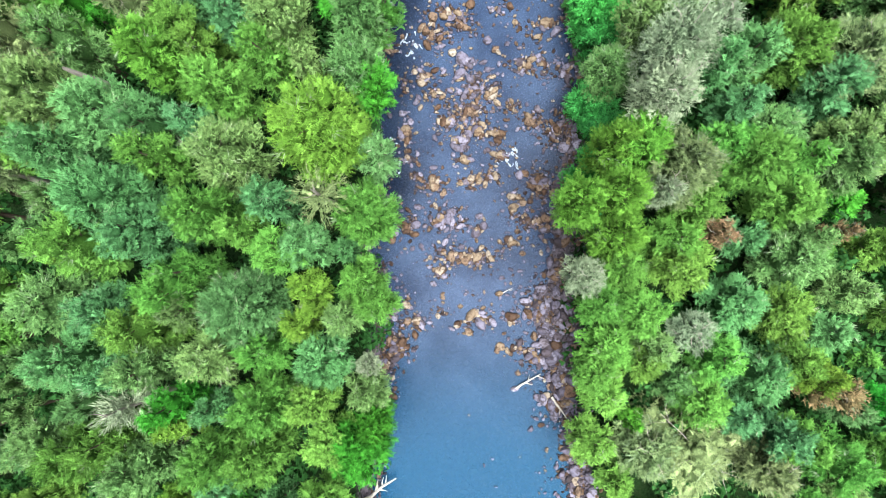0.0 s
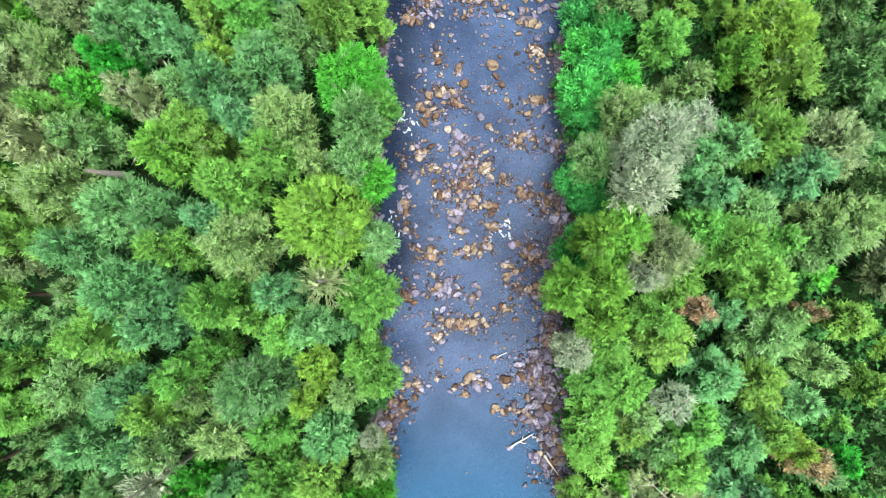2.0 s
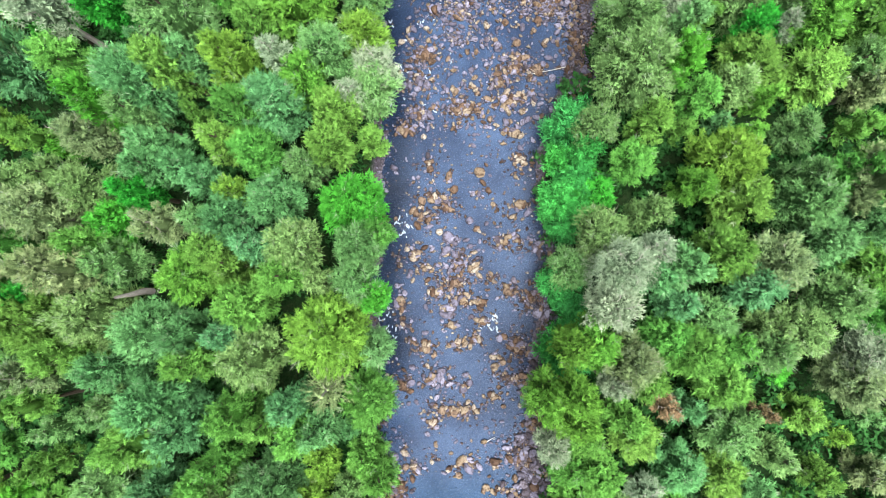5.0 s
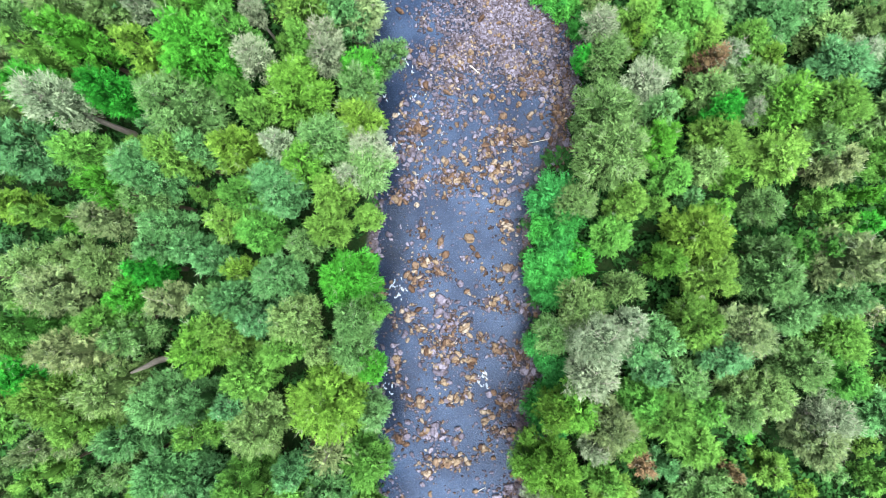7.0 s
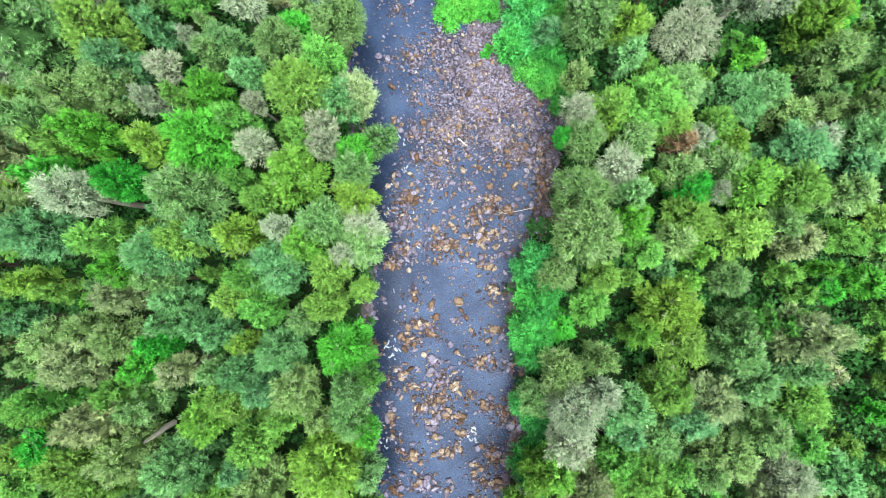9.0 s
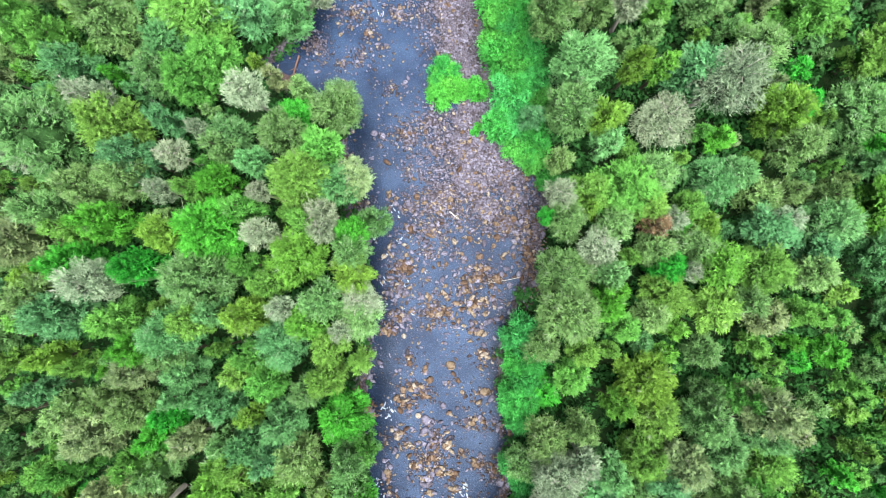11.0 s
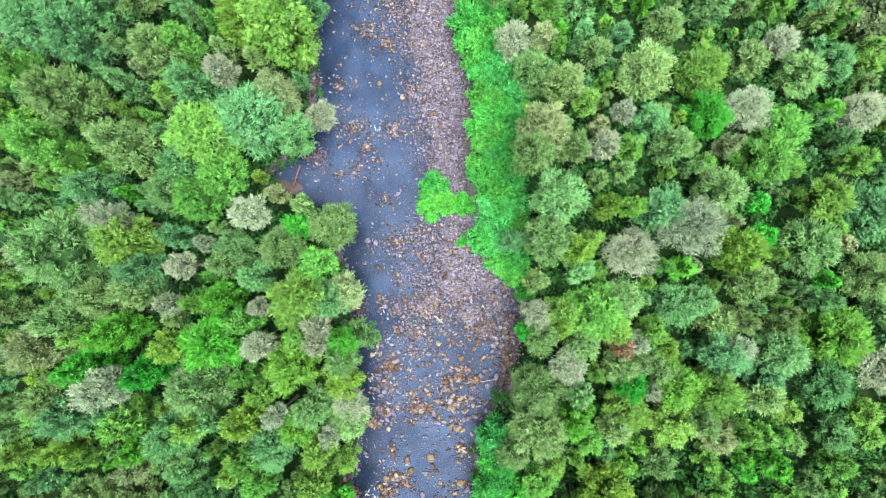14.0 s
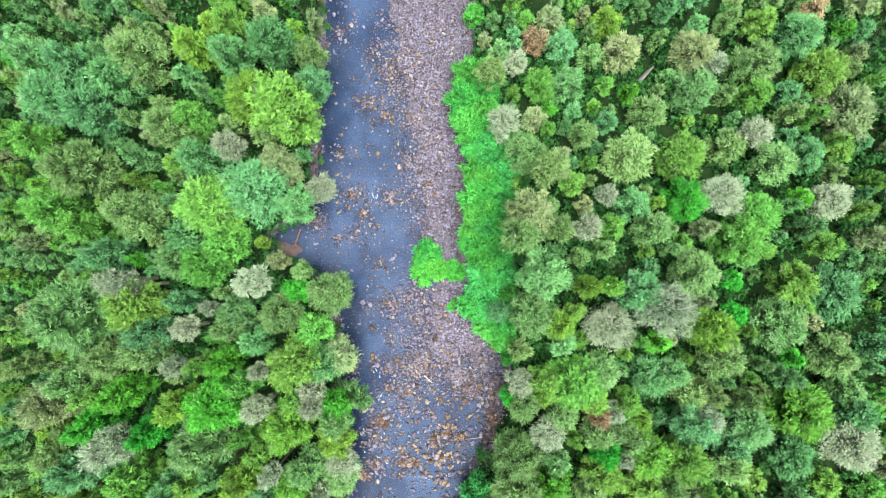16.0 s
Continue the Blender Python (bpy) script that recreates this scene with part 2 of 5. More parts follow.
RIGHT_BANK = [(-60, 16.9), (-31, 16.9), (-26, 16.2), (-23, 16.2), (-18, 15.0), (-14, 13.8), (-9, 12.1), (-5, 11.3), (-1, 13.9), (4, 14.1), (8, 15.1), (13, 15.2), (20, 16.6), (25, 16.0), (29, 18.4), (36, 17.7), (42, 16.7), (47, 16.8), (51, 18.7), (59, 21.2), (63, 22.9), (67, 25.3), (70, 25.9), (73, 26.7), (80, 27.9), (86, 27.6), (91, 22.3), (94, 20.6), (97, 19.8), (104, 17.6), (114, 15.6), (123, 15.9), (135, 14.9), (141, 14.8), (153, 15.9), (161, 17.1), (169, 17.0), (200, 17.0)]
BAR_EDGE = [(66, 27), (70, 22), (74, 10), (78, 5), (85, 4), (93, 4), (103, 5.4), (112, 2.7), (126, 0.9), (140, -0.8), (154, -4), (170, -8), (200, -12)]


def along(table, y):
    return np.interp(y, [p[0] for p in table], [p[1] for p in table])


def wavy(x, y, scale, seed):
    """Smooth cheap noise in -1..1 over arrays."""
    u, v = x / scale + seed * 1.7, y / scale - seed * 2.3
    return (np.sin(u * 1.9 + 1.3 * np.sin(v * 1.1 + seed)) + np.sin(v * 2.3 + 1.7 * np.sin(u * 0.9 - seed)) + np.sin((u + v) * 3.7 + seed) * 0.5) / 2.5


def ground_height(x, y):
    x, y = np.asarray(x, float), np.asarray(y, float)
    left, right, bar = along(LEFT_BANK, y), along(RIGHT_BANK, y), along(BAR_EDGE, y)
    rocky = np.interp(y, (-40, -10, 8, 16), (4.5, 5.0, 5.0, 2.0))
    inside = np.minimum(x - left, right - x)
    bed = -0.35 - 0.9 * np.clip(inside / 5, 0, 1) - 1.5 * np.clip(inside / 7, 0, 1) * np.clip((-y - 8) / 14, 0, 1)
    onbar = np.clip((x - bar + 1.5 + 1.6 * wavy(x, y, 5, 8)) / 7, 0, 1) * np.clip((y - 64) / 6, 0, 1)
    bed = bed * (1 - onbar) + onbar * (np.interp(y, (78, 90), (-0.05, 0.26)) + 0.2 * wavy(x, y, 7, 3))
    out = np.maximum(-inside, 0)
    climb = np.where(x < left, 2.2 * np.clip(out / 3.0, 0, 1), 2.2 * np.clip(out / rocky, 0, 1))
    z = np.where(inside > 0, bed * np.clip(inside / 1.5, 0, 1), climb)
    z = z + np.clip(out - 3, 0, 40) / 40 * (1.0 + 0.8 * wavy(x, y, 23, 1))
    return z + 0.12 * wavy(x, y, 2.3, 5)


def mesh_from(name, verts, faces, material, smooth=False, second=None, first_count=0, third=None, last_count=0):
    me = bpy.data.meshes.new(name)
    me.from_pydata([tuple(v) for v in verts], [], [tuple(f) for f in faces])
    me.materials.append(material)
    if second:
        me.materials.append(second)
        slots = np.ones(len(faces), np.int32)
        slots[:first_count] = 0
        if third and last_count:
            me.materials.append(third)
            slots[-last_count:] = 2
        me.polygons.foreach_set("material_index", slots)
        me.polygons.foreach_set("use_smooth", slots == 1)
    if smooth:
        me.shade_smooth()
    return me


def graded(lo, hi, step, far):
    inner = np.arange(lo, hi + step / 2, step)
    outer = np.cumsum(step * 1.35 ** np.arange(1, 30))
    outer = outer[outer < far]
    return np.concatenate([lo - outer[::-1], inner, hi + outer])


def sheet(name, xs, ys, height, material, smooth=True):
    gx, gy = np.meshgrid(xs, ys)
    gz = height(gx, gy)
    verts = np.stack([gx.ravel(), gy.ravel(), gz.ravel()], 1)
    n, m = len(xs), len(ys)
    i, j = np.meshgrid(np.arange(n - 1), np.arange(m - 1))
    a = (j * n + i).ravel()
    faces = np.stack([a, a + 1, a + 1 + n, a + n], 1)
    return mesh_from(name, verts, faces.tolist(), material, smooth)


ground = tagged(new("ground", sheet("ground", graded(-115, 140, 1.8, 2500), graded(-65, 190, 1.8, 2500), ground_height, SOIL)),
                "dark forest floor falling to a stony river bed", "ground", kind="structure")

# water: a strip that runs under both banks; upstream of the pool, dark bands along them paint tree reflections over
# fast deep water
ys = graded(-65, 190, 2.0, 2400)
ACROSS = 28
wv, wf, reflection_bands = [], [], []
for y in ys:
    lo, hi = along(LEFT_BANK, y) - 1.5, along(RIGHT_BANK, y) + 1.5
    up = min(max((y - 4) / 10, 0), 1) * (0.6 if 75 < y < 84 or y > 104 else 1)
    for k in range(ACROSS + 1):
        x = lo + (hi - lo) * k / ACROSS
        wv.append((x, y, 0.0))
        reflection_bands.append(0.9 * math.exp(-((x - lo - 4.2) / 3.4) ** 2) * up + 0.7 * math.exp(-((x - hi + 2.4) / 1.5) ** 2) * (up if y < 58 else 0))
for r in range(len(ys) - 1):
    for k in range(ACROSS):
        a = r * (ACROSS + 1) + k
        wf.append((a, a + 1, a + ACROSS + 2, a + ACROSS + 1))
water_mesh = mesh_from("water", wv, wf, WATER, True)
water_mesh.attributes.new("reflection_band", "FLOAT", "POINT").data.foreach_set("value", reflection_bands)
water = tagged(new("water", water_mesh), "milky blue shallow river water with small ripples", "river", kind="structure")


# a low bank of wet red-brown mud at the mouth of the side stream
MUD, nt, bsdf = shader("wet_mud")
coords = nt.nodes.new("ShaderNodeTexCoord")
wet = node(nt, "ShaderNodeTexNoise", Scale=0.5, Detail=7.0, Roughness=0.7)
nt.links.new(coords.outputs["Object"], wet.inputs["Vector"])
nt.links.new(ramp(nt, wet.outputs[0], [(0.32, (0.010, 0.006, 0.006)), (0.5, (0.024, 0.015, 0.014)), (0.7, (0.046, 0.033, 0.032))]).outputs[0], bsdf.inputs["Base Color"])
bump = node(nt, "ShaderNodeBump", Strength=0.7, Distance=0.15)
nt.links.new(wet.outputs[0], bump.inputs["Height"])
nt.links.new(bump.outputs[0], bsdf.inputs["Normal"])
bsdf.inputs["Roughness"].default_value = 0.55
bsdf.inputs["Specular IOR Level"].default_value = 0.12


def mud_height(x, y):
    spread = ((x + 29.0) / 7.0) ** 2 + ((y - 106.6) / 3.6) ** 2
    return 0.45 - 0.8 * spread + 0.16 * wavy(x, y, 1.9, 4) + 0.07 * wavy(x, y, 0.7, 2)


tagged(new("mud_bank", sheet("mud_bank", np.arange(-38, -19.9, 0.5), np.arange(101, 113, 0.5), mud_height, MUD)), "bank of wet red-brown mud beside the side pool", "mud", kind="structure")


# ---- kinds of things ----
def part(name, mesh, parent, label=""):
    ob = new(name, mesh)
    ob.parent = parent
    if label:
        ob["label"] = label
    return ob


def unit_rows(v):
    return v / np.maximum(np.linalg.norm(v, axis=1), 1e-6)[:, None]


def leaf_quads(rng, points, normals, size, tilt, slim=1.0):
    """Small bent leaf clumps, one at each point, roughly square to its normal."""
    n = len(points)
    nor = unit_rows(normals + rng.normal(0, tilt, (n, 3)))
    u = unit_rows(np.cross(nor, rng.normal(0, 1, (n, 3))))
    v = np.cross(nor, u)
    s = size * rng.uniform(0.65, 1.35, (n, 1))
    du, dv = u * s * rng.uniform(0.45, 0.65, (n, 1)) * slim, v * s * rng.uniform(0.5, 0.8, (n, 1))
    sag = nor * s * 0.18
    verts = np.stack([points - dv, points + du * rng.uniform(0.7, 1.2, (n, 1)) - sag, points + dv * rng.uniform(0.8, 1.2, (n, 1)), points - du - sag], 1).reshape(-1, 3)
    faces = np.arange(4 * n).reshape(n, 4)
    return verts, faces


def leaf_tris(rng, points, normals, size, tilt, slim=1.0):
    """Single pointed leaf clumps, one at each point, roughly square to its normal."""
    n = len(points)
    nor = unit_rows(normals + rng.normal(0, tilt, (n, 3)))
    u = unit_rows(np.cross(nor, rng.normal(0, 1, (n, 3))))
    v = np.cross(nor, u)
    s = size * rng.uniform(0.7, 1.35, (n, 1))
    base = points - v * s * 0.4
    verts = np.stack([base - u * s * 0.5 * slim, base + u * s * 0.5 * slim, points + v * s * 0.75], 1).reshape(-1, 3)
    return verts, np.arange(3 * n).reshape(n, 3)


ICO = {}
for level in (1, 2):
    bm = bmesh.new()
    bmesh.ops.create_icosphere(bm, subdivisions=level, radius=1.0)
    ICO[level] = (np.array([v.co[:] for v in bm.verts]), np.array([[v.index for v in f.verts] for f in bm.faces]))
    bm.free()


def join(pieces):
    """Piece list of (verts, faces) into one vertex array and face list."""
    verts, faces, base = [], [], 0
    for v, f in pieces:
        verts.append(v)
        faces.extend((np.asarray(f) + base).tolist())
        base += len(v)
    return np.concatenate(verts), faces


def tube(path, radii, sides=6):
    """A tapered limb along a path of points."""
    path, radii = np.array(path, float), np.array(radii, float)
    ring, faces = [], []
    for k, p in enumerate(path):
        d = path[min(k + 1, len(path) - 1)] - path[max(k - 1, 0)]
        d = d / np.linalg.norm(d)
        u = np.cross(d, (0.3, 0.9, 0.2))
        u = u / np.linalg.norm(u)
        w = np.cross(d, u)
        for a in range(sides):
            t = 2 * math.pi * a / sides
            ring.append(p + radii[k] * (math.cos(t) * u + math.sin(t) * w))
    for k in range(len(path) - 1):
        for a in range(sides):
            b = (a + 1) % sides
            faces.append((k * sides + a, k * sides + b, (k + 1) * sides + b, (k + 1) * sides + a))
    return np.array(ring), np.array(faces)


def spray_tris(rng, points, normals, along_, size, tilt, slim=1.0):
    """Pointed leaf sprays whose tips follow the way the twigs grow."""
    n = len(points)
    nor = unit_rows(normals + rng.normal(0, tilt, (n, 3)))
    v = unit_rows(along_ + rng.normal(0, 0.45, (n, 3)))
    u = unit_rows(np.cross(nor, v) + rng.normal(0, 0.12, (n, 3)))
    s = size * rng.uniform(0.65, 1.4, (n, 1))
    base = points - v * s * 0.45
    verts = np.stack([base - u * s * 0.42 * slim, base + u * s * 0.42 * slim, points + v * s * 0.85], 1).reshape(-1, 3)
    return verts, np.arange(3 * n).reshape(n, 3)


def lobed_crown(rng, radius, height, lobes, leaf, leaves, tilt=0.5, cone=0.0, slim=1.0, core=0.80, tips=None):
    """A tall bullet-shaped crown of overlapping leafy lobes, centred on the origin; cone 0 is a round top, 1 a spire."""
    spots, cores = [], []
    ang = rng.uniform(0, 2 * math.pi)
    for k in range(lobes):
        q = (k + 0.5) / lobes
        u = 1.0 - q ** 1.05
        ang += 2.39996 + rng.normal(0, 0.3)
        lift = max(0.0, (u - 0.4) / 0.6)
        girth = (1 - lift ** (2.4 - 1.3 * cone)) ** (0.55 + 0.35 * cone) * (0.55 + 0.45 * min(u / 0.4, 1))
        rad = girth * rng.uniform(0.62, 1.06)
        out = np.array([math.cos(ang), math.sin(ang), 0.0])
        size = radius * rng.uniform(0.26, 0.44) * (4.6 / math.sqrt(lobes)) ** 0.5 * (1.15 - 0.35 * cone * lift)
        centre = out * rad * max(radius - size * 0.9, radius * 0.3) + np.array([0, 0, (u - 0.5) * height - size * 0.6 + rng.normal(0, 0.03) * height])
        grow = unit_rows((out * (0.9 - 0.5 * lift) * min(rad * 2, 1) + np.array([0, 0, 0.75]))[None])[0]
        spots.append((centre, size, grow, rng.uniform(1.1, 1.5)))
    total = sum(s[1] ** 2 * s[3] for s in spots)
    pts, nors, ways = [], [], []
    for j, (centre, size, grow, long) in enumerate(spots):
        n = max(6, int(leaves * size * size * long / total))
        d = unit_rows(rng.normal(0, 1, (n, 3)) + grow * 1.0)
        bulge = d + grow * (d @ grow)[:, None] * (long - 1)
        pts.append(centre + bulge * size * rng.uniform(0.62, 1.12, (n, 1)))
        nors.append(unit_rows(d + np.array([0, 0, 0.25])))
        ways.append(unit_rows(d * 0.8 + grow))
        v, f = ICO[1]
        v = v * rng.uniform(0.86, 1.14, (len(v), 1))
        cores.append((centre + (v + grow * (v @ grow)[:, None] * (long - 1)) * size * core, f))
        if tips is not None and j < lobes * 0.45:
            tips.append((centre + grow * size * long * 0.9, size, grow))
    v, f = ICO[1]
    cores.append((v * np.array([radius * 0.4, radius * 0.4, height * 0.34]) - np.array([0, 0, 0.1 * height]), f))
    pts = np.concatenate(pts)
    return join([spray_tris(rng, pts, np.concatenate(nors), np.concatenate(ways), leaf, tilt, slim)] + cores) + (len(pts),)


def twig_tips(rng, tips, share):
    """Thin pale twigs that stand out of the topmost lobes."""
    pieces = []
    for at, size, grow in tips:
        if rng.uniform() > share:
            continue
        n = 14
        d = unit_rows(rng.normal(0, 0.55, (n, 3)) + grow)
        p = at - grow * size * 0.35 + d * size * rng.uniform(0.1, 0.5, (n, 1))
        side = unit_rows(np.cross(d, rng.normal(0, 1, (n, 3)))) * rng.uniform(0.02, 0.05, (n, 1))
        pieces.append((np.stack([p - side, p + side, p + d * size * rng.uniform(0.45, 0.9, (n, 1))], 1).reshape(-1, 3), np.arange(3 * n).reshape(n, 3)))
    return pieces


def branches(rng, radius, height, count, thick, base, forks=True):
    """Bare limbs that fan out from the stem, each with a few forks."""
    out = []
    for k in range(count):
        a = k * 2.4 + rng.uniform(-0.4, 0.4)
        start = np.array([0, 0, base + (k / count) * height * 0.6])
        reach = radius * rng.uniform(0.65, 1.0) * (1 - 0.35 * k / count)
        rise = height * rng.uniform(0.12, 0.35)
        path = [start]
        for s in (0.35, 0.7, 1.0):
            path.append(start + np.array([math.cos(a) * reach * s, math.sin(a) * reach * s, rise * s ** 0.8]) + rng.normal(0, reach * 0.07, 3))
        out.append(tube(path, [thick, thick * 0.7, thick * 0.42, thick * 0.15], 4))
        for s in (1, 2) if forks else ():
            for q in (-1, 1):
                tip = path[s] + np.array([math.cos(a + q * 0.8), math.sin(a + q * 0.8), 0.35]) * reach * rng.uniform(0.3, 0.5)
                midway = (path[s] + tip) / 2 + rng.normal(0, reach * 0.05, 3)
                out.append(tube([path[s], midway, tip], [thick * 0.45, thick * 0.3, thick * 0.1], 3))
    return out


TREES = {}


def make_tree(key, seed, name, label, leafkey, radius, height, crown, wood=BARK, kind_limbs=False):
    """One model tree: an empty at the foot, a trunk with limbs, a crown."""
    rng = np.random.default_rng(seed)
    limbs = []
    root = new(name)
    root.empty_display_size = 0.5
    tagged(root, label, "tree", group="riverside forest trees")
    wob = rng.normal(0, 0.18, (5, 2))
    levels = [0, height * 0.25, height * 0.5, height * 0.75, height * 0.93]
    path = [(wob[k][0] * (k > 0), wob[k][1] * (k > 0), levels[k]) for k in range(5)]
    thick = 0.16 + 0.012 * height
    stem = [tube(path, [thick * 1.35, thick, thick * 0.8, thick * 0.5, thick * 0.15], 5)]
    depth = height * (0.68 if crown != "dead" else 0.55)
    tips = []
    mid = height - depth * 0.5
    if crown == "dead":
        limbs = branches(rng, radius * 0.9, height * 0.6, 9, 0.07, height * 0.6)
        crown_mesh = lobed_crown(rng, radius * 0.92, depth * 0.9, 26, 0.5, int(500 + 170 * radius * radius), 0.9, 0.1, 0.7, 0.42)
    elif crown == "feather":
        stem += branches(rng, radius * 0.5, height * 0.6, 5, 0.1, height * 0.55, False)
        pieces = []
        for k in range(46):
            a, e = k * 2.4, rng.uniform(-0.1, 1.35)
            d = np.array([math.cos(a) * math.cos(e), math.sin(a) * math.cos(e), math.sin(e)])
            n = 40
            t = rng.uniform(0.15, 1, (n, 1))
            p = d * t * np.array([radius, radius, depth * 0.5]) + np.array([0, 0, -1.2]) * t * t + rng.normal(0, 0.16, (n, 3))
            side = unit_rows(np.cross(d, rng.normal(0, 1, (n, 3))))
            ln = 0.75 * rng.uniform(0.7, 1.3, (n, 1))
            out = unit_rows(d + side * 0.5)
            w = unit_rows(np.cross(out, side)) * 0.06
            pieces.append((np.stack([p - w, p + out * ln, p + w], 1).reshape(-1, 3), np.arange(3 * n).reshape(n, 3)))
        quads = leaf_quads(rng, unit_rows(rng.normal(0, 1, (160, 3))) * np.array([radius * 0.45, radius * 0.45, depth * 0.36]), rng.normal(0, 1, (160, 3)), 0.5, 0.5)
        crown_mesh = join(pieces + [quads]) + (10 ** 6,)
    else:
        lobes, leaf, leaves, tilt, cone, slim, core = crown
        if kind_limbs:
            limbs = branches(rng, radius * 0.95, depth * 0.5, 5, 0.055, mid + depth * 0.1, True)
        else:
            stem += branches(rng, radius * 0.6, depth, 3, 0.12, mid - depth * 0.3, False)
        crown_mesh = lobed_crown(rng, radius, depth, lobes, leaf, leaves, tilt, cone, slim, core, tips)
    verts, faces = join(stem)
    trunk = part("trunk", mesh_from("trunk", verts, faces, wood, True), root)
    for k in range(0, len(limbs), 5):
        verts, faces = join(limbs[k:k + 5])
        part("limb", mesh_from("limb", verts, faces, DEAD_WOOD, True), trunk, "bleached bare limb")
    verts, faces, outer = crown_mesh
    twigs = twig_tips(rng, tips, {"straw": 0.8, "olive": 0.5, "rust": 0.6, "teal": 0.35}.get(leafkey, 0.15))
    inner = len(faces)
    if twigs:
        verts, faces = join([(verts, faces)] + twigs)
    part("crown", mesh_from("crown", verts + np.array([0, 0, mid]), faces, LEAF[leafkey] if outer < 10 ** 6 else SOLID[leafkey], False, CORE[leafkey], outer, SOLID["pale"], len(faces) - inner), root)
    root["reach"], root["top"] = radius, height
    TREES.setdefault(key, []).append(root)


WORDS = {
    "green": "tall broadleaf tree with a dense lobed mid-green crown",
    "teal": "tall broadleaf tree with a rounded blue-green crown",
    "yellow": "broadleaf tree with a bright yellow-green lobed crown",
    "olive": "tall tree with a fine-leaved olive green crown",
    "straw": "old tree with a spreading straw-green crown",
    "vivid": "young tree with a glossy vivid green crown",
    "rust": "tree with a withering rust-brown crown",
}
NAMES = {"green": "green_broadleaf_tree", "teal": "blue_green_tree", "yellow": "yellow_green_tree", "olive": "olive_green_tree", "straw": "straw_green_tree", "vivid": "vivid_green_tree", "rust": "withering_tree"}
SHAPES = ((2.4, 15.0, 15, 0.56), (3.3, 20.0, 21, 0.60), (4.4, 23.0, 28, 0.64), (6.0, 25.0, 42, 0.68))
seed = 10
for kind, words in WORDS.items():
    for size, (radius, height, lobes, leaf) in enumerate(SHAPES):
        for variant in range(3 if size < 2 else 2):
            seed += 1
            leaves = int(420 + 106 * radius * radius)
            name = ("young_", "slender_", "", "")[size] + NAMES[kind]
            if kind == "olive":
                style = (int(lobes * 1.15), leaf * 0.9, int(leaves * 1.15), 0.6, 0.35 + 0.3 * variant, 0.8, 0.55)
            elif kind == "rust":
                style = (int(lobes * 1.1), leaf * 0.85, int(leaves * 0.9), 0.8, 0.3, 0.7, 0.66)
            else:
                style = (lobes, leaf, leaves, 0.5, 0.1 + 0.35 * variant, 0.95, 0.56)
            make_tree(kind, seed, name, words if size > 1 else words.replace("tall ", "slender ").replace("crown", "narrow crown"), kind, radius, height, style, DEAD_WOOD if kind in ("straw", "rust") else BARK, kind in ("straw", "rust"))
for radius, height in ((2.8, 17.0), (4.2, 22.0), (6.0, 25.0)):
    seed += 1
    make_tree("pale", seed, "dead_tree", "dying tree with bare grey limbs and pale lichen-grey twigs", "pale", radius, height, "dead", DEAD_WOOD)
make_tree("feather", 91, "feathery_tree", "tree with long feathery drooping pale green sprays", "straw", 4.3, 22.0, "feather", DEAD_WOOD)
make_tree("feather", 92, "feathery_tree", "tree with long feathery drooping pale green sprays", "pale", 3.6, 22.0, "feather", DEAD_WOOD)
PLANTED, SPOTS = set(), []
plant_rng = np.random.default_rng(5)


def plant(kind, x, y, top, reach):
    """Sets a tree of that kind with its foot on the ground, its top at that height and that crown radius."""
    if kind == "green" and y > 60 and plant_rng.uniform() < 0.25:
        kind = "teal"
    best = sorted(TREES[kind], key=lambda r: abs(r["reach"] - reach) + (0.15 if r in PLANTED else 0.0) + plant_rng.uniform(0, 0.3))[0]
    lo, hi = float(along(LEFT_BANK, y)) - 0.8, float(along(RIGHT_BANK, y)) + 0.8
    root_x = x
    if lo < x < hi:  # a tree that leans out over the water from its bank
        root_x = lo if x - lo < hi - x else hi
    foot = float(ground_height(root_x, y)) - 0.15
    top = min(top, foot + 33.0, foot + 9.0 + 5.5 * reach)
    lean = math.degrees(math.atan2(x - root_x, (top - foot) * 0.8))
    reach *= 0.92
    s = reach / best["reach"]
    tall = (top - foot) / best["top"]
    rise = min(max(tall, 0.7 * s), 1.3 * s)
    m = pose(root_x, y, foot, 0, lean, 0) @ pose(0, 0, 0, 0, 0, plant_rng.uniform(0, 360)) @ Matrix.Diagonal((s, s, rise, 1))
    SPOTS.append((x, y, reach))
    tree = copy_thing(best, m) if best in PLANTED else best
    PLANTED.add(best)
    tree.matrix_basis = m
    for piece in tree.children:  # a taller tree has a longer stem under the same crown
        if piece.name.startswith("trunk"):
            piece.scale.z = tall / rise
        else:
            piece.location.z = best["top"] * (tall / rise - 1)
    return tree


# ---- stones of the river ----
stone_rng = np.random.default_rng(21)
STONE_MODELS = []
for k in range(10):
    v, f_ = ICO[2]
    v = v.copy()
    for c in range(9):
        d = stone_rng.normal(0, 1, 3)
        d = d / np.linalg.norm(d)
        over = np.maximum(v @ d - stone_rng.uniform(0.60, 0.84), 0)
        v = v - over[:, None] * d
    v = v * np.array([1.0, stone_rng.uniform(0.55, 0.9), stone_rng.uniform(0.5, 0.8)]) + stone_rng.normal(0, 0.02, v.shape)
    STONE_MODELS.append((v, f_))
SMALL_MODELS = []
for k in range(8):
    v, f_ = ICO[1]
    v = v * np.array([1.0, stone_rng.uniform(0.5, 0.9), stone_rng.uniform(0.5, 0.8)]) * stone_rng.uniform(0.68, 1.15, (len(v), 1))
    SMALL_MODELS.append((v, f_))
SMALL = {"tan": [], "grey": [], "brown": [], "dark": []}
BOULDERS, boulder_meshes = [], {}


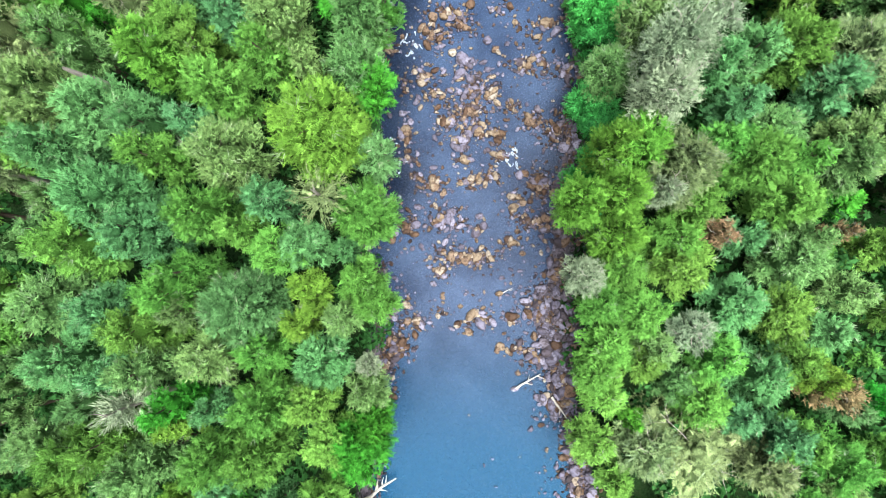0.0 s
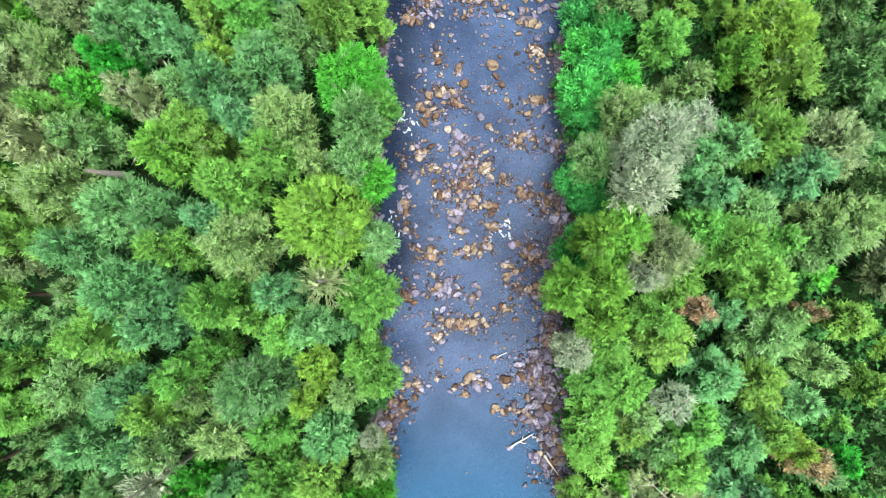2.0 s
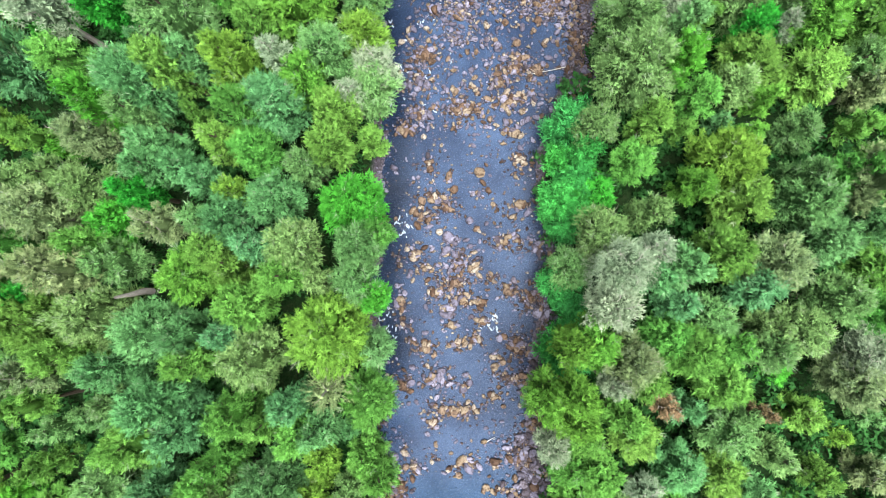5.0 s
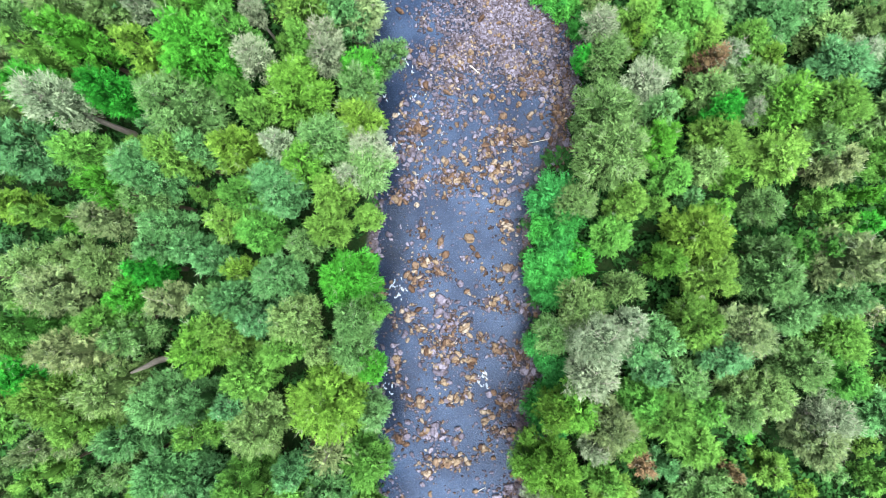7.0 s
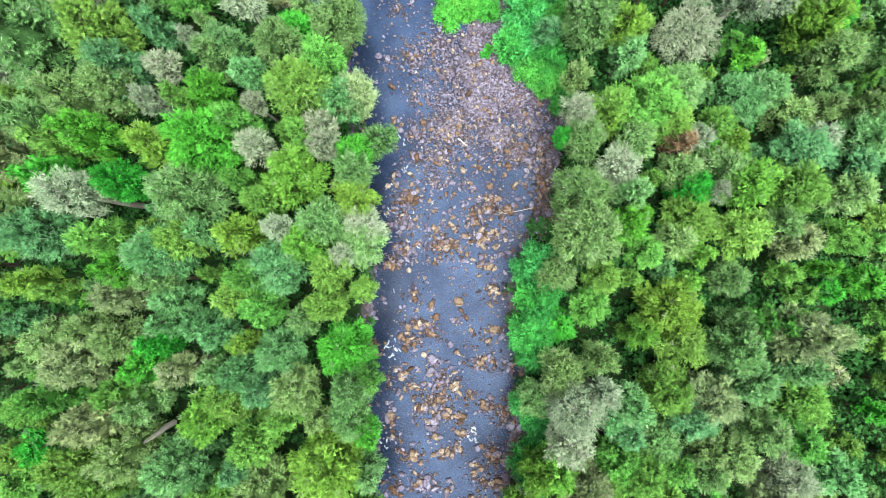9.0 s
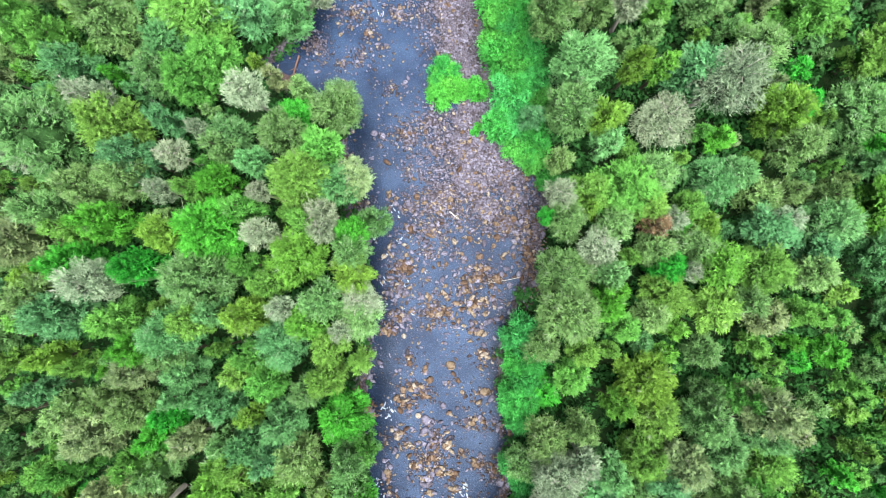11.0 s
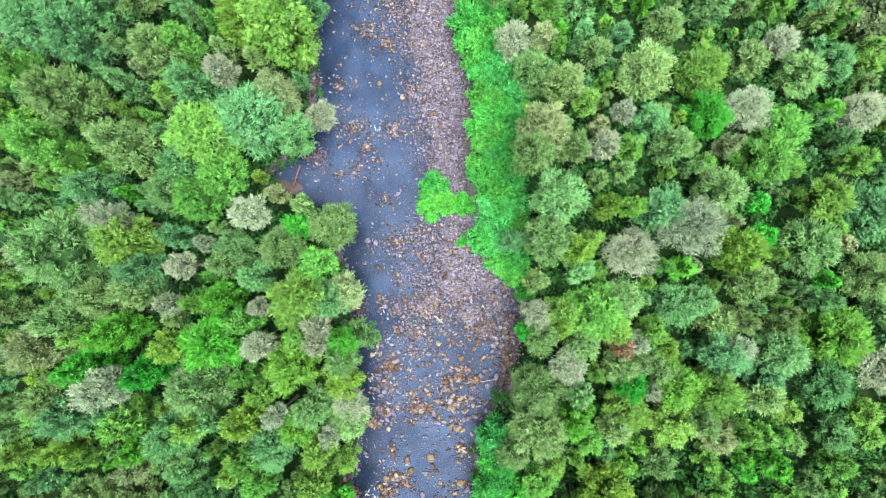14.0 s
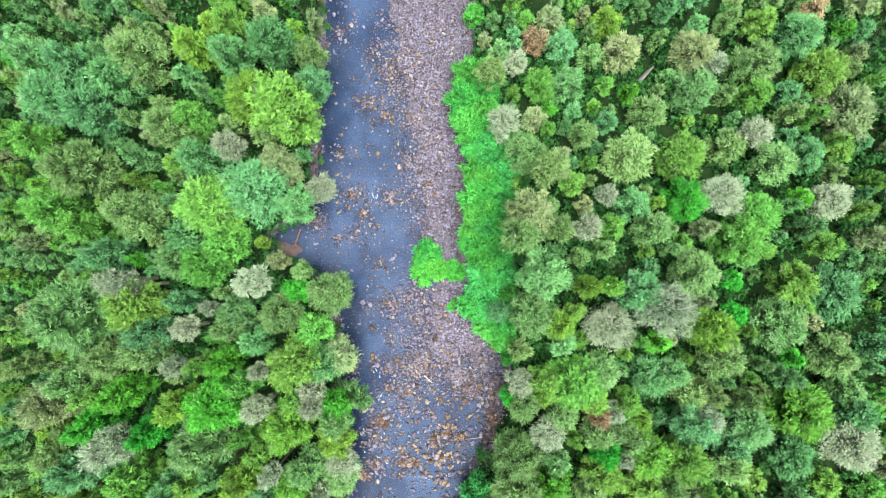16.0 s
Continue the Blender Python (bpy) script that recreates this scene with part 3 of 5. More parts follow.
def turned(rng, v, size):
    a, b = rng.uniform(0, 2 * math.pi), rng.normal(0, 0.25)
    ca, sa, cb, sb = math.cos(a), math.sin(a), math.cos(b), math.sin(b)
    return (v * size) @ np.array([[ca, sa, 0], [-sa, ca, 0], [0, 0, 1]]) @ np.array([[1, 0, 0], [0, cb, sb], [0, -sb, cb]])


def stone(kind, x, y, size, bedded=0.3):
    """One stone half bedded in the river floor or bank; size is its half length."""
    z = max(float(ground_height(x, y)), -0.10 * size)
    if size > 0.62 and -32 < y < 75 and len(BOULDERS) < 290:
        k = stone_rng.integers(len(STONE_MODELS))
        if (kind, k) not in boulder_meshes:
            boulder_meshes[kind, k] = mesh_from("boulder", *STONE_MODELS[k], STONE[kind])
        ob = new("boulder", boulder_meshes[kind, k])
        ob.matrix_basis = pose(x, y, z + size * 0.32, stone_rng.normal(0, 12), stone_rng.normal(0, 12), stone_rng.uniform(0, 360)) @ Matrix.Scale(size, 4)
        tagged(ob, {"tan": "tan river boulder with rusty stains, half in water", "grey": "grey rounded river boulder on the stony bed", "brown": "brown wet boulder in a rock cluster", "dark": "dark bank boulder among packed stones"}[kind], "boulder", group="river boulders")
        BOULDERS.append(ob)
        return
    v, f_ = (STONE_MODELS if size > 0.6 else SMALL_MODELS)[stone_rng.integers(8)]
    SMALL[kind].append((turned(stone_rng, v, size) + np.array([x, y, z + size * bedded]), f_))


def stones(kind, x, y, rx, ry, count, size):
    """A cluster of stones in an ellipse: a few large, many small in between."""
    dense = 1.5 if y < 72 else 1.1
    rx, ry = rx * 1.12, ry * 1.12
    for k in range(int(count * dense)):
        r, a = abs(stone_rng.normal(0, 0.55)), stone_rng.uniform(0, 2 * math.pi)
        s = 0.53 * size * min(stone_rng.lognormal(-0.15, 0.42), 1.9)
        if y > 68:
            s *= 0.68
            mixed = ("grey", kind, "grey", "dark", "tan", "grey", "brown", kind)[k % 8]
        else:
            mixed = kind if stone_rng.uniform() < 0.4 else ("grey", "grey", "brown", "brown", "dark", "tan")[stone_rng.integers(6)]
        stone(mixed, x + rx * r * math.cos(a), y + ry * r * math.sin(a), s)
    # low wet stones fill the gaps
    for k in range(int(count * 1.5 * dense)):
        r, a = abs(stone_rng.normal(0, 0.5)), stone_rng.uniform(0, 2 * math.pi)
        stone("dark" if k % 2 else ("brown" if y < 68 else "grey"), x + rx * r * math.cos(a), y + ry * r * math.sin(a), stone_rng.uniform(0.3, 0.6), -0.04)
    for k in range(int(count * 1.2)):
        r, a = math.sqrt(stone_rng.uniform(0, 1.6)), stone_rng.uniform(0, 2 * math.pi)
        stone(kind if k % 2 else "grey", x + rx * r * math.cos(a), y + ry * r * math.sin(a), stone_rng.uniform(0.16, 0.36), 0.5)


stones("tan", -1.6, 40.3, 3.2, 2.1, 21, 0.93)
stones("tan", -3.8, 36.8, 2.1, 2.1, 16, 1.01)
stones("brown", 0.5, 38.5, 2.7, 2.5, 24, 0.93)
stones("grey", 6.1, 40.7, 2.5, 1.2, 5, 1.01)
stones("tan", 11.3, 38.3, 2.4, 0.8, 3, 1.01)
stones("tan", 14.0, 38.2, 1.5, 1.0, 5, 1.59)
stones("tan", 12.1, 36.3, 1.7, 1.5, 5, 0.93)
stones("brown", -11.1, 35.6, 1.7, 2.4, 21, 1.01)
stones("tan", -5.0, 30.3, 3.1, 1.5, 20, 0.87)
stones("tan", -8.0, 28.8, 1.0, 2.1, 5, 0.87)
stones("tan", -3.3, 27.7, 2.1, 1.5, 10, 0.93)
stones("grey", 1.7, 32.2, 1.9, 1.2, 7, 1.30)
stones("grey", 2.7, 28.5, 2.5, 2.9, 42, 0.93)
stones("tan", 5.6, 27.9, 1.2, 1.7, 9, 1.01)
stones("tan", 9.9, 32.2, 2.5, 1.7, 15, 0.93)
stones("tan", 12.9, 32.3, 1.7, 2.5, 9, 0.79)
stones("grey", 16.3, 30.7, 2.1, 2.1, 14, 0.93)
stones("tan", 8.2, 25.4, 1.9, 1.0, 10, 0.79)
stones("brown", 1.8, 25.0, 3.1, 1.7, 31, 0.87)
stones("tan", -1.2, 23.3, 2.1, 2.0, 24, 0.93)
stones("tan", 3.5, 22.4, 1.7, 2.0, 17, 0.93)
stones("tan", 6.1, 21.5, 1.0, 1.7, 11, 1.01)
stones("grey", 1.1, 20.5, 1.1, 2.2, 10, 1.44)
stones("tan", 1.0, 17.6, 1.7, 1.0, 8, 0.93)
stones("tan", 6.6, 18.6, 1.9, 1.3, 9, 0.93)
stones("brown", 11.2, 23.3, 1.7, 1.7, 14, 0.87)
stones("brown", 15.0, 22.0, 2.5, 2.4, 36, 0.87)
stones("grey", 17.5, 19.5, 1.7, 1.7, 15, 1.09)
stones("brown", -7.6, 21.2, 0.9, 2.1, 11, 1.01)
stones("grey", -7.2, 17.8, 1.3, 1.3, 5, 0.93)
stones("tan", -6.3, 15.2, 1.4, 1.0, 5, 0.87)
stones("brown", -3.7, 13.7, 2.2, 1.5, 18, 0.93)
stones("tan", 1.8, 14.3, 1.7, 1.3, 12, 0.87)
stones("tan", 4.9, 15.1, 2.2, 1.3, 10, 0.87)
stones("brown", 12.4, 13.8, 2.2, 3.0, 39, 0.87)
stones("tan", 9.0, 11.7, 1.7, 1.7, 5, 0.93)
stones("grey", -1.6, 8.3, 3.6, 2.1, 27, 1.01)
stones("brown", -7.6, 7.5, 2.1, 1.7, 20, 0.87)
stones("grey", 3.1, 7.1, 1.3, 1.3, 4, 1.30)
stones("tan", 8.1, 10.0, 0.8, 1.4, 4, 0.93)
stones("brown", 11.5, 7.9, 2.7, 1.5, 28, 0.79)
stones("dark", 17.0, 7.0, 4.1, 3.8, 88, 1.01)
stones("tan", 8.1, 4.9, 1.7, 1.2, 6, 0.87)
stones("tan", 1.8, 2.8, 4.4, 1.4, 45, 0.79)
stones("tan", -2.0, 3.7, 1.7, 1.2, 8, 0.87)
stones("tan", -2.4, 0.7, 1.5, 1.2, 5, 1.01)
stones("grey", -7.5, -4.4, 1.2, 2.5, 7, 0.93)
stones("tan", -5.8, -6.9, 1.4, 1.2, 8, 0.87)
stones("brown", -8.8, -10.4, 2.2, 2.5, 40, 0.93)
stones("dark", -10.9, -13.6, 2.1, 2.1, 25, 0.93)
stones("dark", -10.0, -18.2, 1.0, 2.1, 9, 0.93)
stones("dark", -11.5, -25.2, 0.9, 5.9, 29, 0.93)
stones("tan", 3.5, -6.5, 2.0, 1.4, 11, 1.30)
stones("tan", 1.8, -8.4, 0.8, 0.7, 2, 1.44)
stones("tan", -2.0, -5.6, 1.9, 0.7, 3, 0.93)
stones("grey", 8.1, -6.5, 1.2, 1.0, 3, 1.30)
stones("grey", 12.7, -4.8, 3.4, 3.2, 58, 0.93)
stones("brown", 14.8, -0.1, 2.2, 2.5, 32, 0.87)
stones("tan", 10.1, -11.0, 3.6, 1.2, 10, 1.01)
stones("grey", 11.8, -12.7, 2.5, 1.5, 9, 1.01)
stones("dark", 17.0, -9.3, 2.5, 5.1, 79, 1.01)
stones("grey", 15.9, -16.8, 3.4, 4.1, 74, 1.30)
stones("grey", 17.7, -23.4, 2.5, 5.1, 74, 1.15)
stones("dark", 17.5, -30.0, 2.5, 3.4, 49, 1.09)
stones("dark", -11.8, 0.7, 1.2, 1.5, 7, 0.87)
stones("brown", -12.8, 36.9, 1.0, 2.5, 9, 0.87)
stones("dark", 16.8, 39.3, 1.0, 3.4, 14, 0.87)
stones("dark", 18.7, 15.1, 2.5, 2.5, 32, 1.01)
stones("grey", 11.5, 90.5, 9.3, 7.1, 375, 1.06)
stones("grey", 13.4, 82.5, 6.8, 4.2, 170, 0.97)
stones("tan", 16.5, 75.7, 5.7, 3.1, 112, 0.88)
stones("brown", 19.7, 72.8, 3.5, 1.5, 40, 0.88)
stones("tan", 5.5, 78.2, 5.1, 3.1, 87, 0.88)
stones("brown", 23.4, 84.1, 4.6, 4.2, 108, 0.97)
stones("brown", 26.1, 74.2, 2.0, 5.5, 81, 0.79)
stones("tan", -1.7, 94.4, 4.0, 3.3, 49, 1.06)
stones("tan", -0.9, 85.2, 1.6, 1.3, 6, 1.06)
stones("brown", -1.0, 73.7, 2.2, 1.3, 19, 1.23)
stones("brown", -2.8, 65.7, 2.9, 2.0, 42, 1.06)
stones("tan", 4.3, 73.4, 4.0, 3.7, 72, 0.88)
stones("brown", 13.4, 63.1, 2.9, 2.4, 49, 0.97)
stones("tan", 10.4, 60.2, 1.6, 1.5, 15, 0.97)
stones("tan", 12.5, 56.9, 4.0, 1.5, 34, 0.97)
stones("brown", 17.7, 62.4, 1.3, 1.1, 8, 1.14)
stones("brown", 3.7, 55.7, 3.3, 2.6, 58, 0.88)
stones("grey", -4.0, 54.9, 2.9, 2.2, 30, 0.97)
stones("brown", -6.3, 52.4, 1.8, 1.5, 15, 1.14)
stones("grey", 3.0, 68.3, 2.9, 1.5, 21, 0.88)
stones("grey", 8.5, 68.1, 1.8, 1.1, 5, 1.23)
stones("grey", -3.9, 61.0, 2.9, 2.6, 28, 0.97)
stones("dark", 24.7, 59.9, 2.6, 4.8, 86, 1.06)
stones("tan", 12.3, 51.4, 2.2, 1.3, 9, 1.06)
stones("grey", -6.2, 93.5, 1.3, 3.3, 9, 1.06)
stones("dark", -10.0, 78.5, 2.2, 3.3, 32, 1.06)
stones("tan", 13.3, 46.6, 3.3, 3.3, 16, 0.97)
stones("tan", -2.1, 46.0, 2.7, 2.2, 11, 0.97)
stones("dark", -13.3, 40.3, 1.5, 2.0, 13, 1.06)
stones("brown", -12.9, 34.9, 2.2, 1.1, 11, 0.97)
stones("dark", -13.8, 21.8, 1.8, 2.0, 15, 1.06)
stones("grey", 7.1, 160.9, 9.7, 8.0, 565, 0.85)
stones("grey", 6.7, 146.9, 8.0, 8.3, 428, 0.85)
stones("grey", 9.8, 134.4, 5.8, 8.3, 331, 0.85)
stones("grey", 8.7, 121.9, 6.7, 6.7, 303, 0.85)
stones("grey", 9.5, 113.6, 5.0, 2.8, 100, 0.85)
stones("grey", 12.8, 90.2, 9.7, 6.9, 460, 0.85)
stones("grey", 6.8, 80.4, 6.9, 5.5, 230, 0.85)
stones("tan", -7.8, 143.6, 3.6, 2.1, 47, 0.94)
stones("tan", -2.4, 150.9, 5.8, 5.5, 137, 0.85)
stones("tan", -3.3, 140.5, 4.4, 4.2, 71, 0.85)
stones("tan", 1.7, 153.8, 4.2, 5.5, 78, 0.85)
stones("tan", 4.8, 139.9, 4.2, 5.5, 78, 0.85)
stones("tan", -14.5, 130.9, 2.8, 1.9, 22, 0.94)
stones("tan", -11.2, 120.7, 5.0, 3.3, 70, 0.94)
stones("tan", -1.7, 120.3, 2.8, 3.0, 54, 0.94)
stones("tan", -7.9, 116.3, 1.9, 1.9, 19, 1.04)
stones("tan", -14.0, 110.1, 3.9, 1.9, 22, 0.94)
stones("tan", -5.4, 113.0, 2.8, 1.7, 15, 0.94)
stones("tan", -4.1, 103.6, 3.0, 1.9, 17, 0.94)
stones("grey", -0.8, 94.0, 2.1, 4.2, 29, 0.94)
stones("grey", -0.9, 86.4, 1.9, 2.8, 18, 0.94)
stones("brown", -0.7, 78.1, 3.0, 1.9, 30, 1.04)
stones("grey", -11.5, 149.4, 1.4, 0.8, 5, 1.51)
stones("dark", -19.7, 114.4, 3.0, 3.3, 78, 0.85)
stones("grey", -9.9, 111.8, 2.8, 2.8, 32, 0.94)
stones("tan", 2.3, 128.7, 3.5, 4.2, 55, 0.85)
stones("grey", 4.4, 96.9, 4.2, 4.2, 88, 0.85)
stones("grey", 19.9, 83.5, 4.2, 5.5, 147, 0.85)
stones("brown", 24.2, 75.3, 3.0, 4.2, 86, 0.85)
stones("brown", 24.3, 67.1, 1.9, 4.2, 62, 0.85)
stones("brown", -20.9, 136.6, 1.7, 8.3, 70, 0.85)
stones("grey", -15.2, 160.5, 4.2, 5.5, 39, 0.94)
stones("tan", -6.7, 156.5, 2.8, 5.5, 39, 0.94)
stones("dark", -11.9, 79.9, 1.9, 5.5, 59, 0.94)
stone("brown", -5.3, 37.9, 0.93)
stone("tan", 14.0, 38.4, 1.03)
stone("tan", 8.9, 38.6, 0.61)
stone("tan", 6.1, 34.1, 0.84)
stone("grey", 1.5, 32.6, 0.84)
stone("grey", 4.0, 32.4, 0.75)
stone("grey", 4.6, 35.8, 0.84)
stone("tan", 0.3, 30.1, 0.75)
stone("tan", 5.4, 30.2, 0.65)
stone("tan", 5.4, 27.0, 0.93)
stone("tan", 17.2, 31.8, 0.84)
stone("grey", -8.0, 24.6, 0.65)
stone("tan", -5.5, 25.5, 0.65)
stone("tan", -2.3, 27.0, 0.65)
stone("brown", -2.9, 25.5, 0.75)
stone("brown", -2.0, 23.3, 0.93)
stone("grey", 1.6, 21.3, 0.84)
stone("grey", 1.4, 23.3, 0.65)
stone("grey", 1.1, 19.7, 0.84)
stone("tan", 3.1, 21.8, 0.93)
stone("brown", 6.1, 20.3, 0.75)
stone("tan", 5.6, 18.4, 0.84)
stone("brown", 10.7, 23.2, 0.75)
stone("brown", 15.0, 22.1, 1.03)
stone("grey", 17.5, 20.6, 0.75)
stone("brown", -7.6, 21.9, 0.93)
stone("brown", -7.6, 20.5, 0.84)
stone("grey", -3.5, 16.3, 0.75)
stone("tan", -3.3, 13.9, 1.03)
stone("brown", -2.0, 12.6, 0.75)
stone("tan", 2.2, 14.5, 0.75)
stone("tan", 4.2, 13.8, 0.75)
stone("tan", 0.5, 13.9, 0.65)
stone("grey", 8.1, 12.1, 0.65)
stone("tan", 8.6, 10.4, 0.84)
stone("brown", 12.4, 13.4, 0.93)
stone("brown", -7.4, 9.9, 0.65)
stone("brown", -7.7, 7.5, 0.93)
stone("brown", -6.3, 6.2, 0.75)
stone("tan", -3.3, 10.5, 0.65)
stone("tan", -2.4, 8.8, 0.84)
stone("grey", -0.8, 9.6, 0.93)
stone("grey", -0.8, 7.9, 0.65)
stone("grey", -1.8, 5.1, 0.75)
stone("tan", 2.8, 6.8, 0.65)
stone("tan", 2.9, 5.3, 0.56)
stone("tan", 8.1, 5.3, 0.75)
stone("brown", -0.8, 2.8, 1.12)
stone("tan", 3.0, 2.8, 1.03)
stone("tan", 4.7, 3.2, 0.75)
stone("brown", 1.4, 2.4, 0.93)
stone("tan", -2.7, 0.9, 0.75)
stone("tan", -2.0, -0.1, 0.56)
stone("grey", 9.4, 0.7, 0.56)
stone("grey", 8.1, 0.9, 0.56)
stone("tan", 6.3, -2.7, 0.75)
stone("grey", 8.7, -2.5, 0.47)
stone("grey", -3.5, -1.2, 0.65)
stone("tan", -2.2, -2.8, 0.56)
stone("tan", -7.7, -4.2, 0.75)
stone("tan", -6.0, -6.9, 0.84)
stone("tan", -2.9, -6.0, 0.56)
stone("tan", 0.5, -4.6, 0.47)
stone("tan", 3.9, -4.8, 0.56)
stone("tan", 3.9, -6.7, 0.84)
stone("tan", 1.8, -8.5, 0.65)
stone("grey", 1.7, -6.7, 0.47)
stone("tan", 7.8, -7.0, 0.65)
stone("tan", 8.9, -6.0, 0.65)
stone("tan", 6.4, -10.6, 0.84)
stone("grey", 7.6, -9.4, 0.47)
stone("grey", 9.1, -9.8, 0.56)
stone("brown", -8.2, -9.8, 1.12)
stone("brown", -10.0, -10.2, 0.84)
stone("tan", 11.0, -11.0, 0.65)
stone("grey", 8.6, -16.8, 0.75)
stone("grey", 12.6, -18.3, 1.12)
stone("grey", 10.9, -22.6, 0.65)
stone("grey", 15.1, -18.0, 0.75)
stone("grey", 15.9, -23.4, 1.03)
stone("grey", 16.3, -21.3, 0.75)
stone("grey", 15.4, -29.1, 0.84)
stone("grey", 14.7, -9.5, 0.65)
stone("grey", 15.9, -15.1, 0.75)
stone("grey", 13.1, -7.7, 0.75)
stone("grey", 11.4, -6.0, 0.65)
stone("dark", 17.6, -17.6, 0.75)
stone("dark", 18.4, -12.6, 0.75)
stone("dark", 16.8, -10.2, 0.84)
stone("brown", -5.2, 88.2, 1.03)
stone("tan", 13.5, 38.4, 1.09)
stone("tan", 6.6, 44.3, 1.21)
stone("brown", 7.2, 42.4, 0.85)
stone("brown", -0.7, 73.6, 1.09)
stone("brown", 17.3, 62.4, 0.85)
stone("dark", 21.8, 80.7, 0.60)
stone("dark", 17.5, 78.4, 0.85)
stone("brown", 10.2, 86.0, 0.97)
stone("tan", 18.9, 67.3, 0.85)
stone("tan", -3.7, 14.0, 1.21)
stone("brown", -2.6, 65.4, 0.97)
stone("brown", 13.3, 63.1, 0.85)
stone("brown", 3.7, 56.3, 0.85)
stone("brown", -4.6, 37.3, 0.97)
stone("brown", 1.1, 43.7, 1.09)
stone("brown", 2.1, 41.5, 0.97)
stone("grey", -5.8, 27.0, 0.73)
stone("tan", -3.1, 51.0, 0.73)
stone("tan", 8.6, 70.5, 0.73)
stone("tan", 12.8, 64.8, 0.73)
stone("brown", 10.5, 61.0, 0.73)
# loose stones between the clusters, sparse in the deep pool
for k in range(3300):
    y = stone_rng.uniform(-45, 178)
    lo, hi = float(along(LEFT_BANK, y)), float(along(RIGHT_BANK, y))
    x = stone_rng.uniform(lo - 0.5, hi - 0.5)
    if y < -9 and x < hi - 5 and stone_rng.uniform() < 0.97:
        continue
    stone(("tan", "grey", "grey", "grey", "brown")[stone_rng.integers(5)], x, y, min(stone_rng.lognormal(-1.3, 0.42), 0.9), 0.45)
for k in range(900):
    y = stone_rng.uniform(52, 82)
    stone(("tan", "grey", "grey", "grey", "brown")[stone_rng.integers(5)], stone_rng.uniform(-6, float(along(RIGHT_BANK, y)) - 1), y, min(stone_rng.lognormal(-1.0, 0.42), 0.9), 0.4)
# pale stones under the clear water of the pool
for k in range(420):
    y = stone_rng.uniform(-40, 4)
    x = stone_rng.uniform(float(along(LEFT_BANK, y)) + 1, float(along(RIGHT_BANK, y)) - 1)
    size = stone_rng.uniform(0.3, 1.1)
    v, f_ = SMALL_MODELS[stone_rng.integers(8)]
    SMALL["tan" if k % 3 else "grey"].append((turned(stone_rng, v, size) * np.array([1, 1, 0.5]) + np.array([x, y, -0.32 * size - 0.1]), f_))
# pebbly bar
for k in range(1900):
    y = stone_rng.uniform(70, 178)
    lo, hi = float(along(BAR_EDGE, y)) - 2, float(along(RIGHT_BANK, y)) + 0.5
    stone(("grey", "grey", "grey", "dark", "grey", "dark")[stone_rng.integers(6)], stone_rng.uniform(lo, max(hi, lo + 1)), y, stone_rng.uniform(0.14, 0.42), 0.5 if k % 2 else 0.0)
# loose gravel that covers the dry part of the bar
for k in range(7500):
    y = stone_rng.uniform(68, 176)
    lo, hi = float(along(BAR_EDGE, y)) + 0.5, float(along(RIGHT_BANK, y)) + 1.0
    x = lo + (hi - lo) * stone_rng.uniform(0, 1) ** 0.75
    if y < 86 and stone_rng.uniform() < 0.65:
        continue
    size = min(stone_rng.lognormal(-1.45, 0.38), 0.7)
    v, f_ = SMALL_MODELS[stone_rng.integers(8)]
    SMALL[("grey", "grey", "dark", "grey", "grey", "grey", "dark")[stone_rng.integers(7)]].append((turned(stone_rng, v, size) + np.array([x, y, max(float(ground_height(x, y)), -0.05) + size * 0.25]), f_))
# packed stones along both banks
for k in range(1500):
    y = stone_rng.uniform(-45, 178)
    if k % 2:
        wide = float(np.interp(y, (-40, -10, 8, 16), (4.5, 5.5, 5.5, 1.5)))
        x = float(along(RIGHT_BANK, y)) + stone_rng.uniform(-0.8, wide)
    else:
        x = float(along(LEFT_BANK, y)) + stone_rng.uniform(-1.2, 1.2)
    stone(("dark", "dark", "brown", "grey", "grey")[stone_rng.integers(5)], x, y, min(stone_rng.lognormal(-0.42 if k % 2 and y < 14 else -1.0, 0.4), 1.1))
for kind, pieces in SMALL.items():
    verts, faces = join(pieces)
    tagged(new(kind + "_river_stones", mesh_from(kind + "_river_stones", verts, faces, STONE[kind])),
           {"tan": "tan river stones scattered in the shallows", "grey": "grey rounded cobbles on the river bar", "brown": "brown wet stones in clusters", "dark": "dark packed stones along the banks"}[kind], "stones", kind="stuff")

# ---- trees that stand out one by one ----
plant("straw", 38.7, -24.0, 18.6, 4.2)
plant("green", 47.6, -23.5, 18.0, 4.3)
plant("olive", -37.8, -22.7, 26.4, 4.1)
plant("straw", 24.8, -22.7, 14.7, 4.8)
plant("straw", 31.0, -22.4, 13.1, 9.1)
plant("green", -29.2, -21.9, 25.0, 4.2)
plant("vivid", -12.1, -21.8, 20.7, 4.5)
plant("green", 17.5, -21.7, 15.7, 3.6)
plant("green", -23.6, -21.3, 24.9, 4.2)
plant("green", -16.1, -21.0, 19.2, 3.8)
plant("green", -44.1, -20.7, 27.2, 4.1)
plant("green", 43.0, -20.6, 19.2, 3.4)
plant("teal", 40.1, -19.8, 19.8, 3.4)
plant("olive", -48.7, -19.5, 25.2, 4.2)
plant("vivid", 23.3, -19.3, 12.7, 1.8)
plant("green", -39.7, -19.1, 28.4, 3.3)
plant("vivid", -10.6, -18.8, 19.7, 3.0)
plant("teal", 36.0, -18.0, 16.2, 3.2)
plant("yellow", -32.8, -17.6, 24.9, 2.8)
